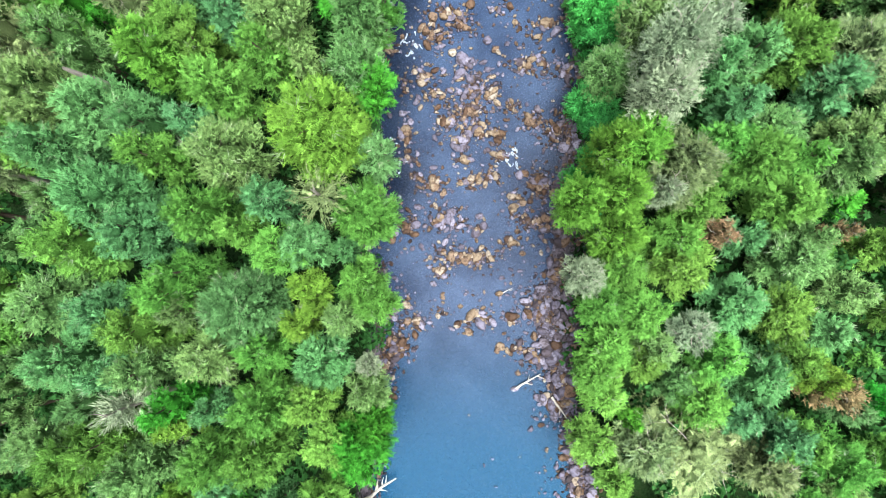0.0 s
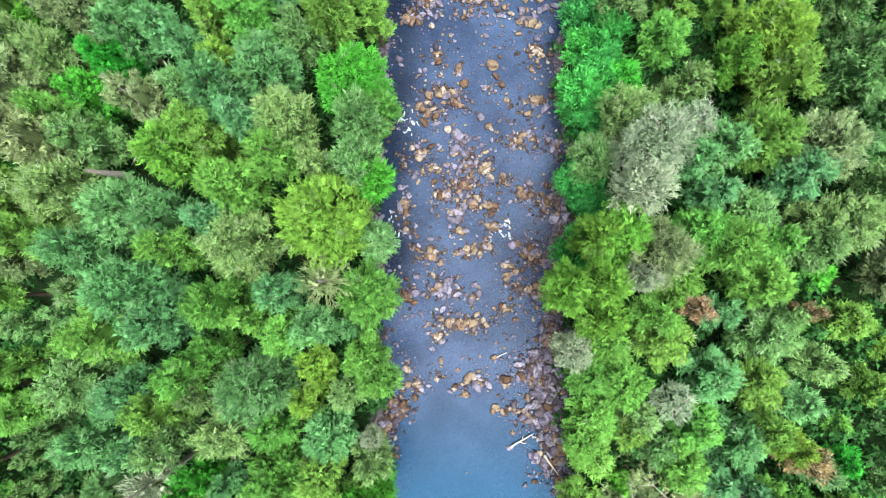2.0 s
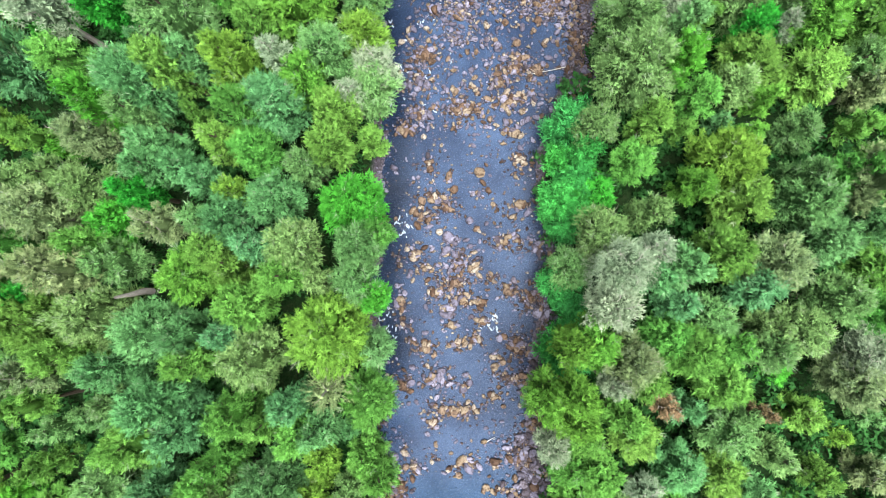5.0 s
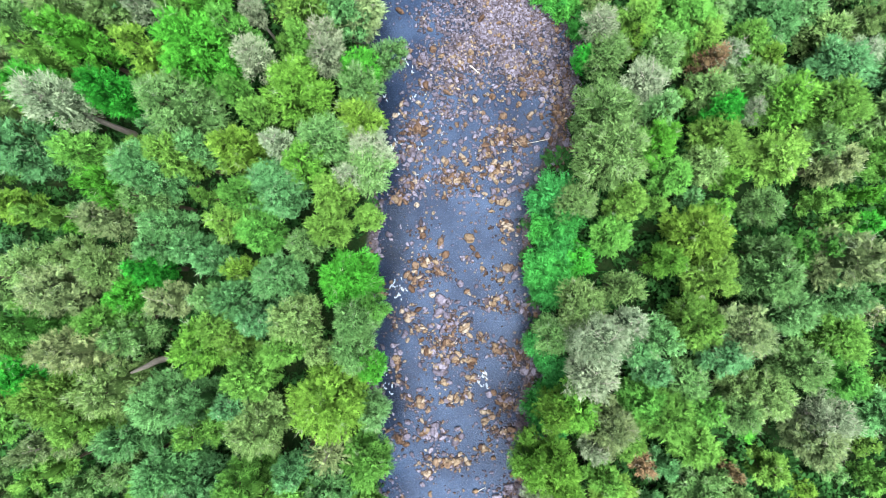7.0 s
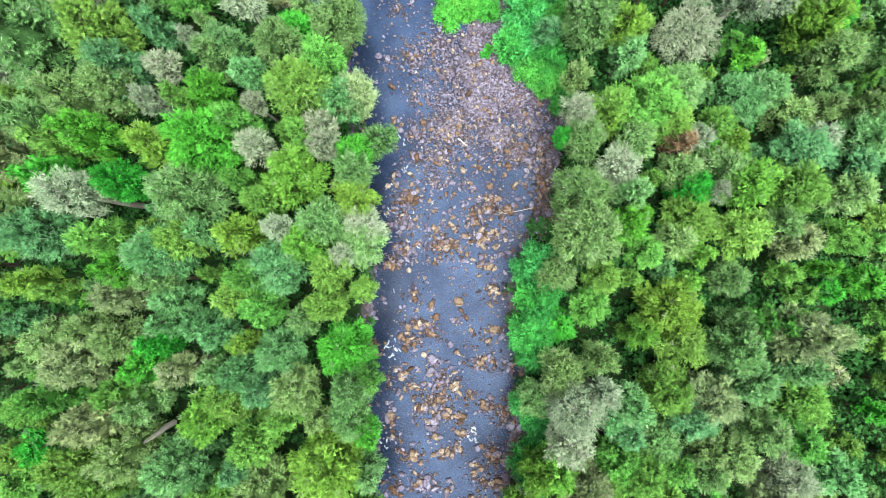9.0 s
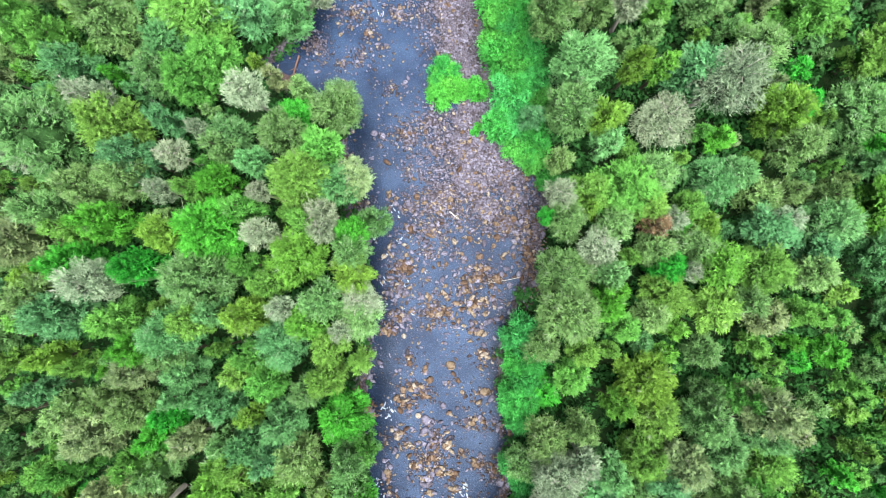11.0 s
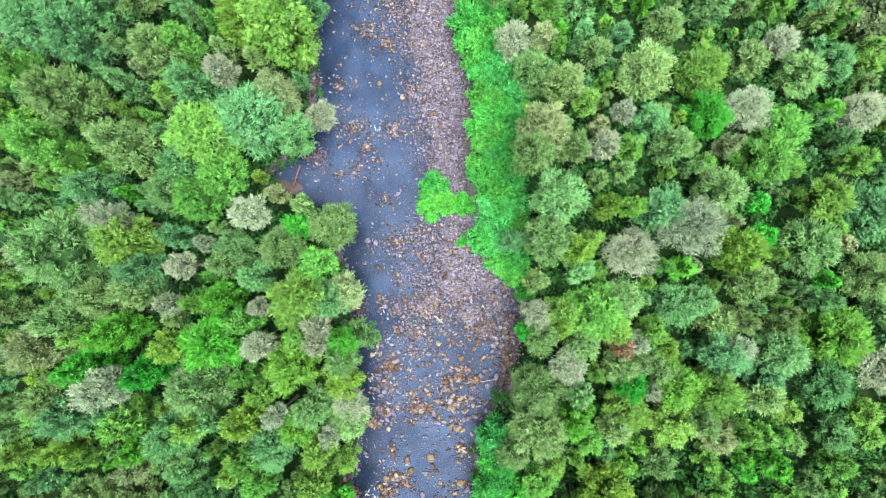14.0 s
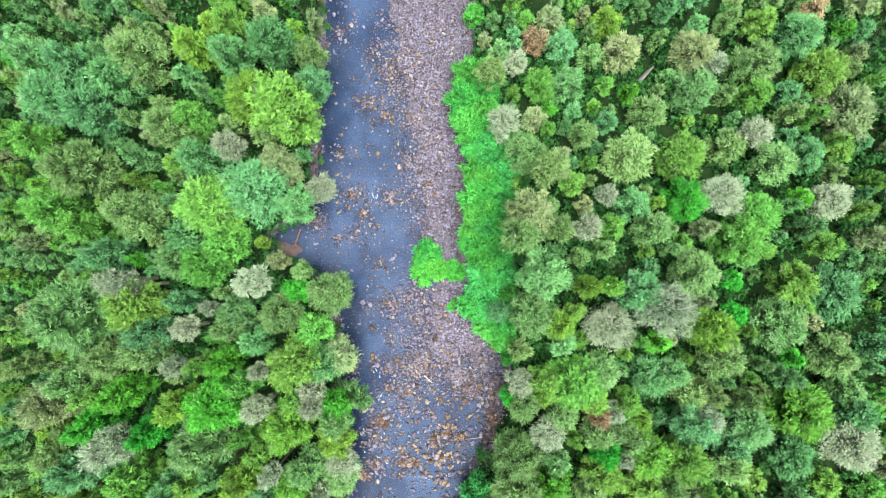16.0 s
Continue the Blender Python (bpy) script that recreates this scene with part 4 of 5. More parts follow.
plant("green", 20.1, -16.1, 12.7, 3.7)
plant("green", 31.3, -16.1, 16.0, 4.4)
plant("teal", -29.1, -15.8, 24.7, 2.3)
plant("green", -23.6, -15.7, 25.0, 4.2)
plant("green", -17.9, -15.5, 22.7, 3.3)
plant("teal", -44.3, -15.4, 26.7, 2.4)
plant("feather", -37.8, -15.2, 28.8, 3.6)
plant("vivid", -32.7, -15.1, 27.7, 3.0)
plant("olive", -10.9, -14.3, 22.3, 3.3)
plant("rust", 46.4, -14.2, 19.8, 3.0)
plant("olive", 28.2, -13.5, 15.1, 3.6)
plant("green", 17.7, -12.8, 15.4, 3.2)
plant("yellow", 44.8, -12.6, 19.8, 3.0)
plant("teal", 38.7, -12.5, 16.5, 4.7)
plant("teal", -41.5, -12.0, 28.8, 2.6)
plant("green", 23.8, -11.3, 15.9, 2.8)
plant("olive", -37.4, -11.3, 26.0, 3.5)
plant("pale", -11.1, -11.0, 21.3, 1.8)
plant("green", 41.9, -10.7, 19.3, 3.4)
plant("teal", -16.7, -10.6, 21.5, 4.1)
plant("green", 32.9, -10.1, 18.8, 3.8)
plant("teal", -46.7, -10.1, 25.7, 4.2)
plant("olive", -29.7, -9.9, 24.3, 4.2)
plant("green", 20.1, -9.4, 14.5, 4.0)
plant("olive", 25.3, -9.3, 17.7, 3.5)
plant("green", -23.6, -9.1, 23.5, 3.6)
plant("pale", 29.8, -6.9, 17.5, 3.3)
plant("teal", 46.1, -6.9, 18.0, 3.5)
plant("green", -38.6, -6.5, 24.7, 4.2)
plant("yellow", -19.9, -6.1, 20.7, 3.1)
plant("olive", -14.6, -5.5, 20.4, 3.0)
plant("green", 23.5, -4.9, 17.2, 3.9)
plant("green", 41.3, -4.9, 17.1, 4.3)
plant("teal", -42.3, -4.6, 24.9, 4.2)
plant("olive", -32.4, -4.5, 25.5, 3.1)
plant("green", 18.6, -3.5, 17.6, 3.5)
plant("teal", -25.4, -3.5, 25.9, 5.5)
plant("teal", 35.0, -3.5, 17.5, 4.3)
plant("olive", -50.4, -3.4, 22.7, 5.1)
plant("green", -9.7, -3.4, 22.4, 3.3)
plant("olive", 49.7, -2.1, 17.9, 3.5)
plant("green", -34.0, -2.0, 26.3, 4.1)
plant("yellow", -19.1, -1.9, 17.5, 3.0)
plant("green", -12.0, -0.8, 20.4, 3.7)
plant("pale", 16.2, -0.1, 18.0, 3.5)
plant("green", -32.2, 0.5, 26.3, 3.4)
plant("green", 28.5, 1.3, 18.8, 4.2)
plant("green", 21.2, 1.3, 18.6, 3.8)
plant("olive", 41.8, 1.9, 20.0, 4.5)
plant("green", -21.8, 3.1, 23.5, 3.6)
plant("green", -44.2, 3.5, 28.2, 4.7)
plant("teal", -18.9, 3.7, 23.5, 3.6)
plant("green", 26.7, 4.4, 21.9, 3.3)
plant("olive", 44.3, 4.6, 19.2, 3.4)
plant("yellow", 19.3, 4.9, 25.1, 3.5)
plant("teal", 37.1, 5.1, 16.4, 2.8)
plant("rust", 46.3, 5.4, 21.8, 1.6)
plant("teal", -37.5, 5.4, 27.0, 4.8)
plant("green", -25.8, 5.5, 25.9, 2.8)
plant("rust", 33.9, 5.5, 15.9, 2.5)
plant("green", -29.9, 7.2, 27.4, 4.4)
plant("green", -11.2, 7.9, 21.1, 4.8)
plant("yellow", 14.3, 8.8, 28.4, 3.7)
plant("teal", -22.0, 8.8, 28.9, 3.0)
plant("teal", -40.8, 9.1, 29.8, 5.2)
plant("green", 31.5, 9.2, 15.1, 4.4)
plant("green", 41.4, 9.2, 19.9, 4.5)
plant("yellow", 18.5, 9.3, 31.2, 3.5)
plant("straw", 60.5, 9.5, 20.8, 4.9)
plant("feather", -17.0, 9.9, 23.5, 4.3)
plant("pale", 24.5, 10.1, 23.8, 2.5)
plant("pale", 61.8, 12.9, 20.4, 5.4)
plant("straw", 27.1, 13.3, 24.7, 5.1)
plant("straw", -59.8, 13.4, 28.9, 3.6)
plant("teal", 69.4, 13.8, 21.0, 4.4)
plant("olive", 48.7, 14.1, 20.3, 4.4)
plant("green", 36.8, 14.1, 22.6, 5.1)
plant("olive", -27.9, 14.5, 27.1, 5.5)
plant("green", -36.6, 14.6, 26.3, 3.8)
plant("green", 43.6, 14.6, 19.7, 3.8)
plant("teal", -46.9, 14.7, 28.9, 4.5)
plant("teal", -10.1, 15.4, 20.4, 3.7)
plant("yellow", 18.9, 15.6, 24.8, 3.5)
plant("yellow", 22.2, 15.7, 23.6, 4.7)
plant("green", -53.7, 16.2, 28.9, 4.0)
plant("green", 33.6, 16.2, 20.1, 4.4)
plant("olive", 52.7, 16.9, 21.4, 4.8)
plant("olive", 49.1, 17.4, 19.6, 3.8)
plant("yellow", -16.8, 18.0, 24.8, 7.0)
plant("teal", -37.5, 18.4, 24.9, 4.2)
plant("teal", -32.0, 18.4, 25.4, 3.2)
plant("olive", 41.6, 18.5, 15.8, 5.1)
plant("teal", -42.5, 19.2, 27.1, 5.4)
plant("green", 63.7, 19.5, 22.1, 4.3)
plant("green", -58.8, 20.9, 28.9, 5.3)
plant("pale", 24.3, 21.3, 26.7, 4.8)
plant("teal", 35.1, 21.4, 21.1, 3.3)
plant("olive", -49.3, 21.5, 28.9, 5.3)
plant("olive", 58.1, 21.6, 23.1, 4.7)
plant("green", -28.9, 22.8, 26.1, 4.6)
plant("vivid", -9.7, 23.3, 23.4, 3.0)
plant("teal", 46.8, 23.6, 21.3, 4.4)
plant("vivid", -62.3, 24.4, 28.9, 3.6)
plant("green", 67.3, 25.2, 15.2, 6.2)
plant("olive", -12.5, 25.7, 24.2, 4.3)
plant("olive", -18.4, 25.7, 25.1, 2.4)
plant("teal", 35.1, 26.8, 24.2, 3.9)
plant("olive", 20.1, 27.0, 16.2, 4.0)
plant("green", -23.6, 27.0, 26.0, 3.7)
plant("straw", 49.1, 27.0, 22.7, 5.7)
plant("yellow", -36.7, 27.4, 26.3, 5.0)
plant("pale", 25.6, 27.2, 27.9, 5.6)
plant("pale", 30.4, 29.3, 26.4, 3.3)
plant("teal", 31.0, 25.4, 24.5, 3.2)
plant("green", 42.7, 28.5, 20.9, 5.2)
plant("straw", -53.0, 28.6, 34.1, 4.2)
plant("green", -32.1, 28.6, 22.1, 3.7)
plant("olive", -48.7, 29.3, 25.6, 4.2)
plant("green", -34.0, 30.4, 24.1, 3.8)
plant("teal", 55.6, 30.4, 23.7, 4.7)
plant("olive", -11.8, 31.2, 27.9, 4.1)
plant("olive", -21.6, 31.3, 26.6, 4.6)
plant("green", -51.1, 31.4, 27.2, 4.1)
plant("teal", -27.3, 31.5, 26.5, 3.5)
plant("olive", 24.3, 31.8, 20.6, 4.9)
plant("green", -62.2, 32.0, 28.9, 4.0)
plant("green", -8.7, 32.5, 25.3, 3.2)
plant("teal", 63.8, 32.7, 23.1, 4.3)
plant("olive", 30.6, 34.7, 24.5, 3.3)
plant("teal", -30.1, 34.8, 28.0, 4.0)
plant("straw", -42.3, 35.0, 23.6, 3.3)
plant("olive", -34.8, 35.1, 26.3, 2.7)
plant("vivid", -49.0, 35.5, 22.2, 3.8)
plant("olive", 53.3, 35.9, 25.5, 5.1)
plant("straw", -59.9, 36.7, 25.9, 5.5)
plant("green", 44.6, 36.7, 21.8, 4.8)
plant("vivid", -13.5, 37.5, 20.4, 5.8)
plant("teal", -24.1, 38.3, 26.5, 4.6)
plant("straw", 61.6, 38.5, 32.5, 5.1)
plant("yellow", 37.5, 38.8, 22.9, 3.3)
plant("yellow", -30.1, 39.4, 26.7, 2.3)
plant("vivid", 25.3, 39.6, 11.2, 4.3)
plant("green", 58.8, 40.0, 26.5, 3.7)
plant("olive", 53.9, 40.0, 23.1, 3.3)
plant("vivid", -45.9, 40.1, 23.5, 3.3)
plant("olive", -53.1, 40.7, 23.7, 4.7)
plant("teal", -34.8, 41.1, 24.9, 3.0)
plant("olive", -64.4, 41.1, 24.6, 4.7)
plant("yellow", 43.1, 42.1, 22.0, 6.2)
plant("olive", -58.4, 42.8, 24.7, 3.7)
plant("teal", -37.5, 43.0, 25.8, 3.2)
plant("olive", -20.1, 43.3, 24.5, 3.7)
plant("green", 30.0, 43.4, 17.3, 4.0)
plant("teal", -43.9, 43.6, 23.8, 3.3)
plant("green", -27.2, 45.3, 24.6, 4.2)
plant("green", -16.1, 45.8, 26.0, 4.1)
plant("teal", -43.8, 46.8, 21.2, 4.3)
plant("green", -32.7, 47.3, 24.2, 3.7)
plant("straw", -52.6, 48.4, 25.1, 4.2)
plant("green", 31.8, 48.8, 22.1, 3.4)
plant("olive", 24.6, 49.2, 17.4, 4.0)
plant("green", -28.2, 50.9, 28.7, 3.6)
plant("olive", -44.2, 51.0, 28.8, 2.9)
plant("green", -15.6, 51.2, 23.8, 4.2)
plant("yellow", 49.3, 52.0, 18.7, 2.5)
plant("teal", -24.5, 52.4, 24.2, 5.6)
plant("vivid", -50.0, 53.0, 27.7, 4.1)
plant("straw", 66.0, 53.9, 21.4, 4.1)
plant("pale", -13.3, 54.0, 21.7, 2.7)
plant("olive", 45.7, 54.5, 19.0, 4.0)
plant("green", 70.3, 54.5, 23.0, 3.3)
plant("teal", -43.6, 55.3, 28.9, 5.3)
plant("green", 57.2, 55.4, 19.6, 4.9)
plant("olive", -10.2, 56.2, 17.5, 5.0)
plant("yellow", -19.8, 56.2, 24.5, 4.2)
plant("olive", 29.3, 56.4, 26.2, 6.9)
plant("olive", 62.0, 56.6, 22.4, 3.8)
plant("vivid", 35.7, 57.2, 25.0, 3.5)
plant("green", -39.2, 57.7, 28.9, 4.0)
plant("yellow", -29.5, 58.1, 29.5, 4.4)
plant("green", -53.2, 58.2, 28.9, 4.5)
plant("teal", -35.6, 58.6, 27.3, 3.2)
plant("green", 48.3, 58.8, 17.6, 5.5)
plant("pale", -23.5, 59.1, 26.7, 2.7)
plant("vivid", 38.7, 59.4, 20.5, 2.9)
plant("pale", -9.7, 59.4, 17.5, 4.9)
plant("teal", -64.3, 59.6, 28.9, 5.6)
plant("olive", -16.7, 59.9, 25.6, 4.6)
plant("olive", 75.3, 61.7, 20.9, 4.8)
plant("teal", 37.2, 62.7, 23.7, 3.3)
plant("pale", 52.4, 62.8, 20.1, 2.4)
plant("olive", -67.9, 62.9, 28.9, 5.1)
plant("green", 65.7, 63.0, 21.2, 5.8)
plant("olive", 28.7, 63.0, 24.9, 6.4)
plant("vivid", 48.9, 63.2, 18.7, 4.0)
plant("green", -26.1, 63.7, 26.6, 3.2)
plant("green", 89.0, 64.0, 19.4, 5.5)
plant("yellow", 57.5, 64.1, 21.6, 5.3)
plant("yellow", -11.2, 64.6, 18.6, 5.0)
plant("olive", -38.4, 65.1, 30.3, 7.0)
plant("pale", -55.3, 65.5, 33.7, 5.1)
plant("teal", 76.2, 66.2, 20.1, 4.2)
plant("olive", 54.3, 66.8, 19.9, 6.1)
plant("olive", 47.4, 67.1, 18.4, 4.5)
plant("pale", 101.1, 67.1, 20.7, 7.2)
plant("green", -29.3, 67.2, 27.2, 2.7)
plant("vivid", -48.8, 67.9, 29.4, 4.0)
plant("pale", 35.7, 68.0, 20.5, 4.9)
plant("yellow", -21.1, 68.2, 25.0, 6.0)
plant("vivid", -61.2, 68.7, 28.9, 4.5)
plant("olive", -10.9, 69.4, 22.4, 4.3)
plant("teal", 68.1, 69.8, 19.3, 5.9)
plant("teal", 78.4, 70.8, 21.4, 6.0)
plant("yellow", 55.6, 71.3, 19.1, 3.5)
plant("rust", 47.1, 71.5, 19.6, 3.1)
plant("pale", 71.1, 71.6, 18.9, 3.5)
plant("vivid", 52.5, 71.9, 15.6, 2.6)
plant("vivid", -10.9, 72.2, 19.5, 4.2)
plant("olive", 38.5, 72.4, 20.9, 4.4)
plant("pale", 50.3, 72.5, 18.7, 2.8)
plant("pale", -26.8, 73.0, 26.6, 3.8)
plant("straw", -70.5, 73.0, 28.9, 5.6)
plant("pale", -15.6, 73.3, 25.2, 3.2)
plant("yellow", -42.7, 73.5, 31.5, 3.9)
plant("olive", 30.6, 73.5, 18.2, 4.5)
plant("yellow", 91.2, 73.6, 19.6, 7.3)
plant("vivid", -35.3, 73.8, 29.3, 6.6)
plant("green", 101.7, 74.4, 21.5, 4.8)
plant("olive", -4.5, 74.5, 21.2, 3.5)
plant("vivid", 27.4, 74.7, 13.0, 2.3)
plant("green", 53.2, 74.9, 19.0, 3.9)
plant("green", -61.3, 75.0, 28.9, 3.6)
plant("green", -18.9, 75.1, 25.9, 2.8)
plant("green", 45.4, 75.3, 19.7, 4.4)
plant("yellow", 34.4, 75.7, 19.7, 2.5)
plant("vivid", -54.1, 75.8, 31.0, 4.2)
plant("olive", 78.5, 76.0, 21.1, 3.0)
plant("olive", 68.5, 76.4, 16.1, 5.1)
plant("pale", -16.1, 76.6, 23.7, 3.5)
plant("olive", 71.7, 76.9, 20.4, 3.6)
plant("green", -30.3, 77.7, 27.4, 3.6)
plant("pale", 29.4, 78.4, 18.0, 4.0)
plant("olive", -64.3, 78.4, 32.3, 4.9)
plant("olive", 101.2, 78.4, 18.6, 4.3)
plant("green", 35.0, 78.4, 19.9, 4.4)
plant("green", 41.8, 78.7, 21.3, 7.2)
plant("teal", 59.5, 80.1, 14.8, 5.7)
plant("pale", -27.1, 80.6, 27.5, 2.3)
plant("teal", 63.6, 81.1, 17.0, 3.8)
plant("olive", 47.0, 81.6, 19.9, 4.9)
plant("pale", -44.4, 81.6, 29.1, 2.7)
plant("green", -39.2, 81.7, 27.2, 3.2)
plant("green", -13.6, 82.0, 21.0, 4.8)
plant("green", -19.2, 82.5, 27.6, 6.3)
plant("vivid", -34.2, 82.7, 27.4, 3.4)
plant("olive", -58.1, 82.8, 28.9, 5.3)
plant("straw", -9.8, 83.2, 20.1, 4.8)
plant("olive", -51.4, 84.5, 28.3, 4.5)
plant("vivid", 90.2, 85.1, 16.8, 2.5)
plant("olive", 72.6, 85.2, 23.4, 4.9)
plant("olive", 29.8, 85.3, 17.3, 3.0)
plant("olive", 97.4, 85.9, 20.7, 5.4)
plant("teal", -28.7, 86.6, 22.1, 3.6)
plant("teal", 38.3, 87.9, 20.0, 3.6)
plant("green", -50.6, 88.1, 28.4, 4.5)
plant("pale", -44.5, 89.0, 21.1, 3.4)
plant("green", -16.3, 89.2, 21.4, 4.8)
plant("olive", -34.3, 89.4, 26.4, 3.7)
plant("yellow", 69.9, 91.6, 24.1, 5.3)
plant("pale", 49.3, 91.7, 18.8, 6.7)
plant("olive", -64.4, 91.9, 35.3, 9.1)
plant("yellow", 37.5, 92.0, 24.0, 3.7)
plant("olive", 87.6, 92.3, 16.9, 7.4)
plant("green", -34.0, 92.3, 21.0, 4.8)
plant("olive", -24.3, 92.6, 21.2, 5.4)
plant("olive", 31.7, 94.1, 23.8, 5.9)
plant("vivid", 77.5, 94.4, 15.2, 3.1)
plant("green", -53.3, 94.4, 30.0, 6.1)
plant("pale", 58.2, 96.5, 30.5, 7.2)
plant("vivid", -21.9, 97.1, 14.7, 3.5)
plant("olive", -12.5, 97.6, 20.6, 5.8)
plant("pale", -54.6, 98.3, 28.9, 3.9)
plant("pale", -57.5, 99.4, 28.9, 3.4)
plant("teal", 53.7, 99.5, 27.2, 5.1)
plant("pale", -29.3, 99.8, 24.8, 4.7)
plant("teal", 100.7, 99.9, 15.3, 7.5)
plant("yellow", 42.7, 100.5, 28.5, 2.9)
plant("yellow", 48.1, 100.5, 27.3, 2.3)
plant("vivid", 78.7, 101.7, 10.9, 3.2)
plant("green", 88.3, 102.3, 21.8, 5.0)
plant("teal", 33.6, 102.4, 25.5, 6.4)
plant("green", -40.0, 103.1, 24.7, 5.8)
plant("vivid", -53.9, 104.0, 24.2, 1.9)
plant("olive", -45.8, 104.1, 25.0, 4.7)
plant("olive", 67.1, 104.2, 22.0, 6.0)
plant("green", -60.0, 105.0, 28.9, 4.5)
plant("green", -37.2, 108.0, 20.3, 6.0)
plant("teal", -43.3, 108.9, 25.6, 5.2)
plant("green", 76.3, 110.4, 22.1, 5.9)
plant("green", -63.6, 110.6, 28.9, 4.5)
plant("olive", 28.2, 111.4, 30.0, 5.0)
plant("olive", 37.0, 112.9, 24.5, 3.7)
plant("pale", 43.1, 113.1, 23.3, 3.5)
plant("olive", 57.4, 113.5, 22.5, 4.7)
plant("green", -70.6, 113.9, 28.9, 5.6)
plant("olive", -54.6, 114.2, 28.7, 6.2)
plant("straw", 30.4, 115.9, 30.0, 5.6)
plant("green", -39.3, 116.1, 24.4, 8.2)
plant("green", 81.0, 116.7, 17.3, 6.2)
plant("teal", -21.0, 117.0, 17.6, 4.9)
plant("green", 53.9, 118.5, 18.1, 4.3)
plant("vivid", 64.6, 119.7, 20.3, 5.4)
plant("green", -30.7, 120.0, 22.3, 8.3)
plant("pale", 97.3, 120.7, 17.4, 5.2)
plant("vivid", 91.4, 120.7, 16.0, 3.1)
plant("pale", 47.8, 120.8, 18.2, 2.9)
plant("pale", -15.0, 120.9, 17.2, 4.3)
plant("pale", 73.4, 121.4, 17.9, 5.9)
plant("olive", -64.2, 122.4, 33.8, 7.0)
plant("straw", -25.8, 125.7, 17.1, 5.6)
plant("olive", 35.2, 125.9, 23.3, 4.7)
plant("teal", -54.3, 126.2, 25.8, 3.0)
plant("teal", -41.2, 126.3, 26.3, 4.6)
plant("green", -74.6, 128.7, 28.9, 5.1)
plant("olive", 85.4, 129.0, 17.9, 5.5)
plant("olive", 52.5, 129.2, 20.1, 6.6)
plant("pale", -35.6, 129.5, 22.6, 4.1)
plant("green", 64.9, 129.9, 17.4, 6.2)
plant("teal", 91.1, 130.2, 18.4, 4.6)
plant("olive", 29.5, 130.7, 16.1, 5.6)
plant("olive", -47.9, 133.0, 27.2, 5.7)
plant("olive", 75.9, 133.1, 14.7, 5.0)
plant("olive", 43.2, 134.7, 15.9, 3.7)
plant("green", -43.7, 135.0, 23.7, 4.7)
plant("pale", 81.1, 135.3, 16.7, 4.3)
plant("teal", -64.4, 135.7, 28.9, 5.6)
plant("green", -22.1, 136.7, 32.2, 7.7)
plant("pale", 25.1, 136.9, 15.9, 5.0)
plant("teal", -71.4, 137.9, 28.9, 6.8)
plant("yellow", -29.4, 139.0, 27.5, 6.3)
plant("straw", 100.8, 140.2, 18.1, 7.4)
plant("olive", 58.3, 140.3, 14.8, 5.0)
plant("green", -58.9, 142.7, 28.9, 5.1)
plant("teal", -16.6, 143.2, 25.8, 4.6)
plant("green", 81.2, 144.1, 16.2, 4.4)
plant("teal", 67.6, 145.0, 16.4, 5.6)
plant("teal", -75.1, 145.9, 28.9, 5.1)
plant("teal", -68.2, 146.0, 28.9, 5.1)
plant("green", 33.4, 146.7, 12.8, 4.5)
plant("teal", 39.8, 146.9, 12.5, 5.1)
plant("olive", -55.0, 147.3, 28.9, 6.8)
plant("olive", 21.7, 148.0, 16.4, 4.3)
plant("green", -34.8, 148.7, 26.1, 4.6)
plant("green", 95.6, 149.2, 16.6, 6.2)
plant("olive", -17.6, 149.4, 24.8, 4.1)
plant("yellow", -43.8, 150.9, 24.5, 4.9)
plant("pale", 72.3, 151.1, 15.1, 3.0)
plant("olive", 82.8, 151.9, 15.3, 6.3)
plant("teal", -26.8, 152.4, 25.7, 5.8)
plant("olive", 44.4, 152.8, 14.3, 3.2)
plant("straw", 51.1, 153.1, 17.4, 4.9)
plant("straw", 67.4, 153.7, 16.5, 5.6)
plant("green", -34.8, 155.5, 26.5, 4.6)
plant("teal", 38.2, 155.6, 13.5, 4.4)
plant("teal", 89.2, 156.8, 19.1, 5.5)
plant("rust", 31.9, 156.8, 13.2, 3.8)
plant("yellow", 48.0, 160.5, 14.4, 4.4)
plant("straw", 35.3, 160.5, 15.5, 3.8)
plant("rust", 93.3, 163.0, 16.1, 3.5)

# ---- the rest of the forest ----
fill_rng = np.random.default_rng(77)


def in_forest(x, y, margin):
    wide = 4.0 if y < 12 else (8.5 if 95 < y < 152 else (2.5 if y > 60 else 1.0))
    return x < float(along(LEFT_BANK, y)) - margin or x > float(along(RIGHT_BANK, y)) + wide + margin


def in_view(x, y):
    return -66 - (max(0, y + 40) * 0.42 if y < 60 else 42) < x < 62 + (max(0, y + 40) * 0.62 if y < 60 else 70)


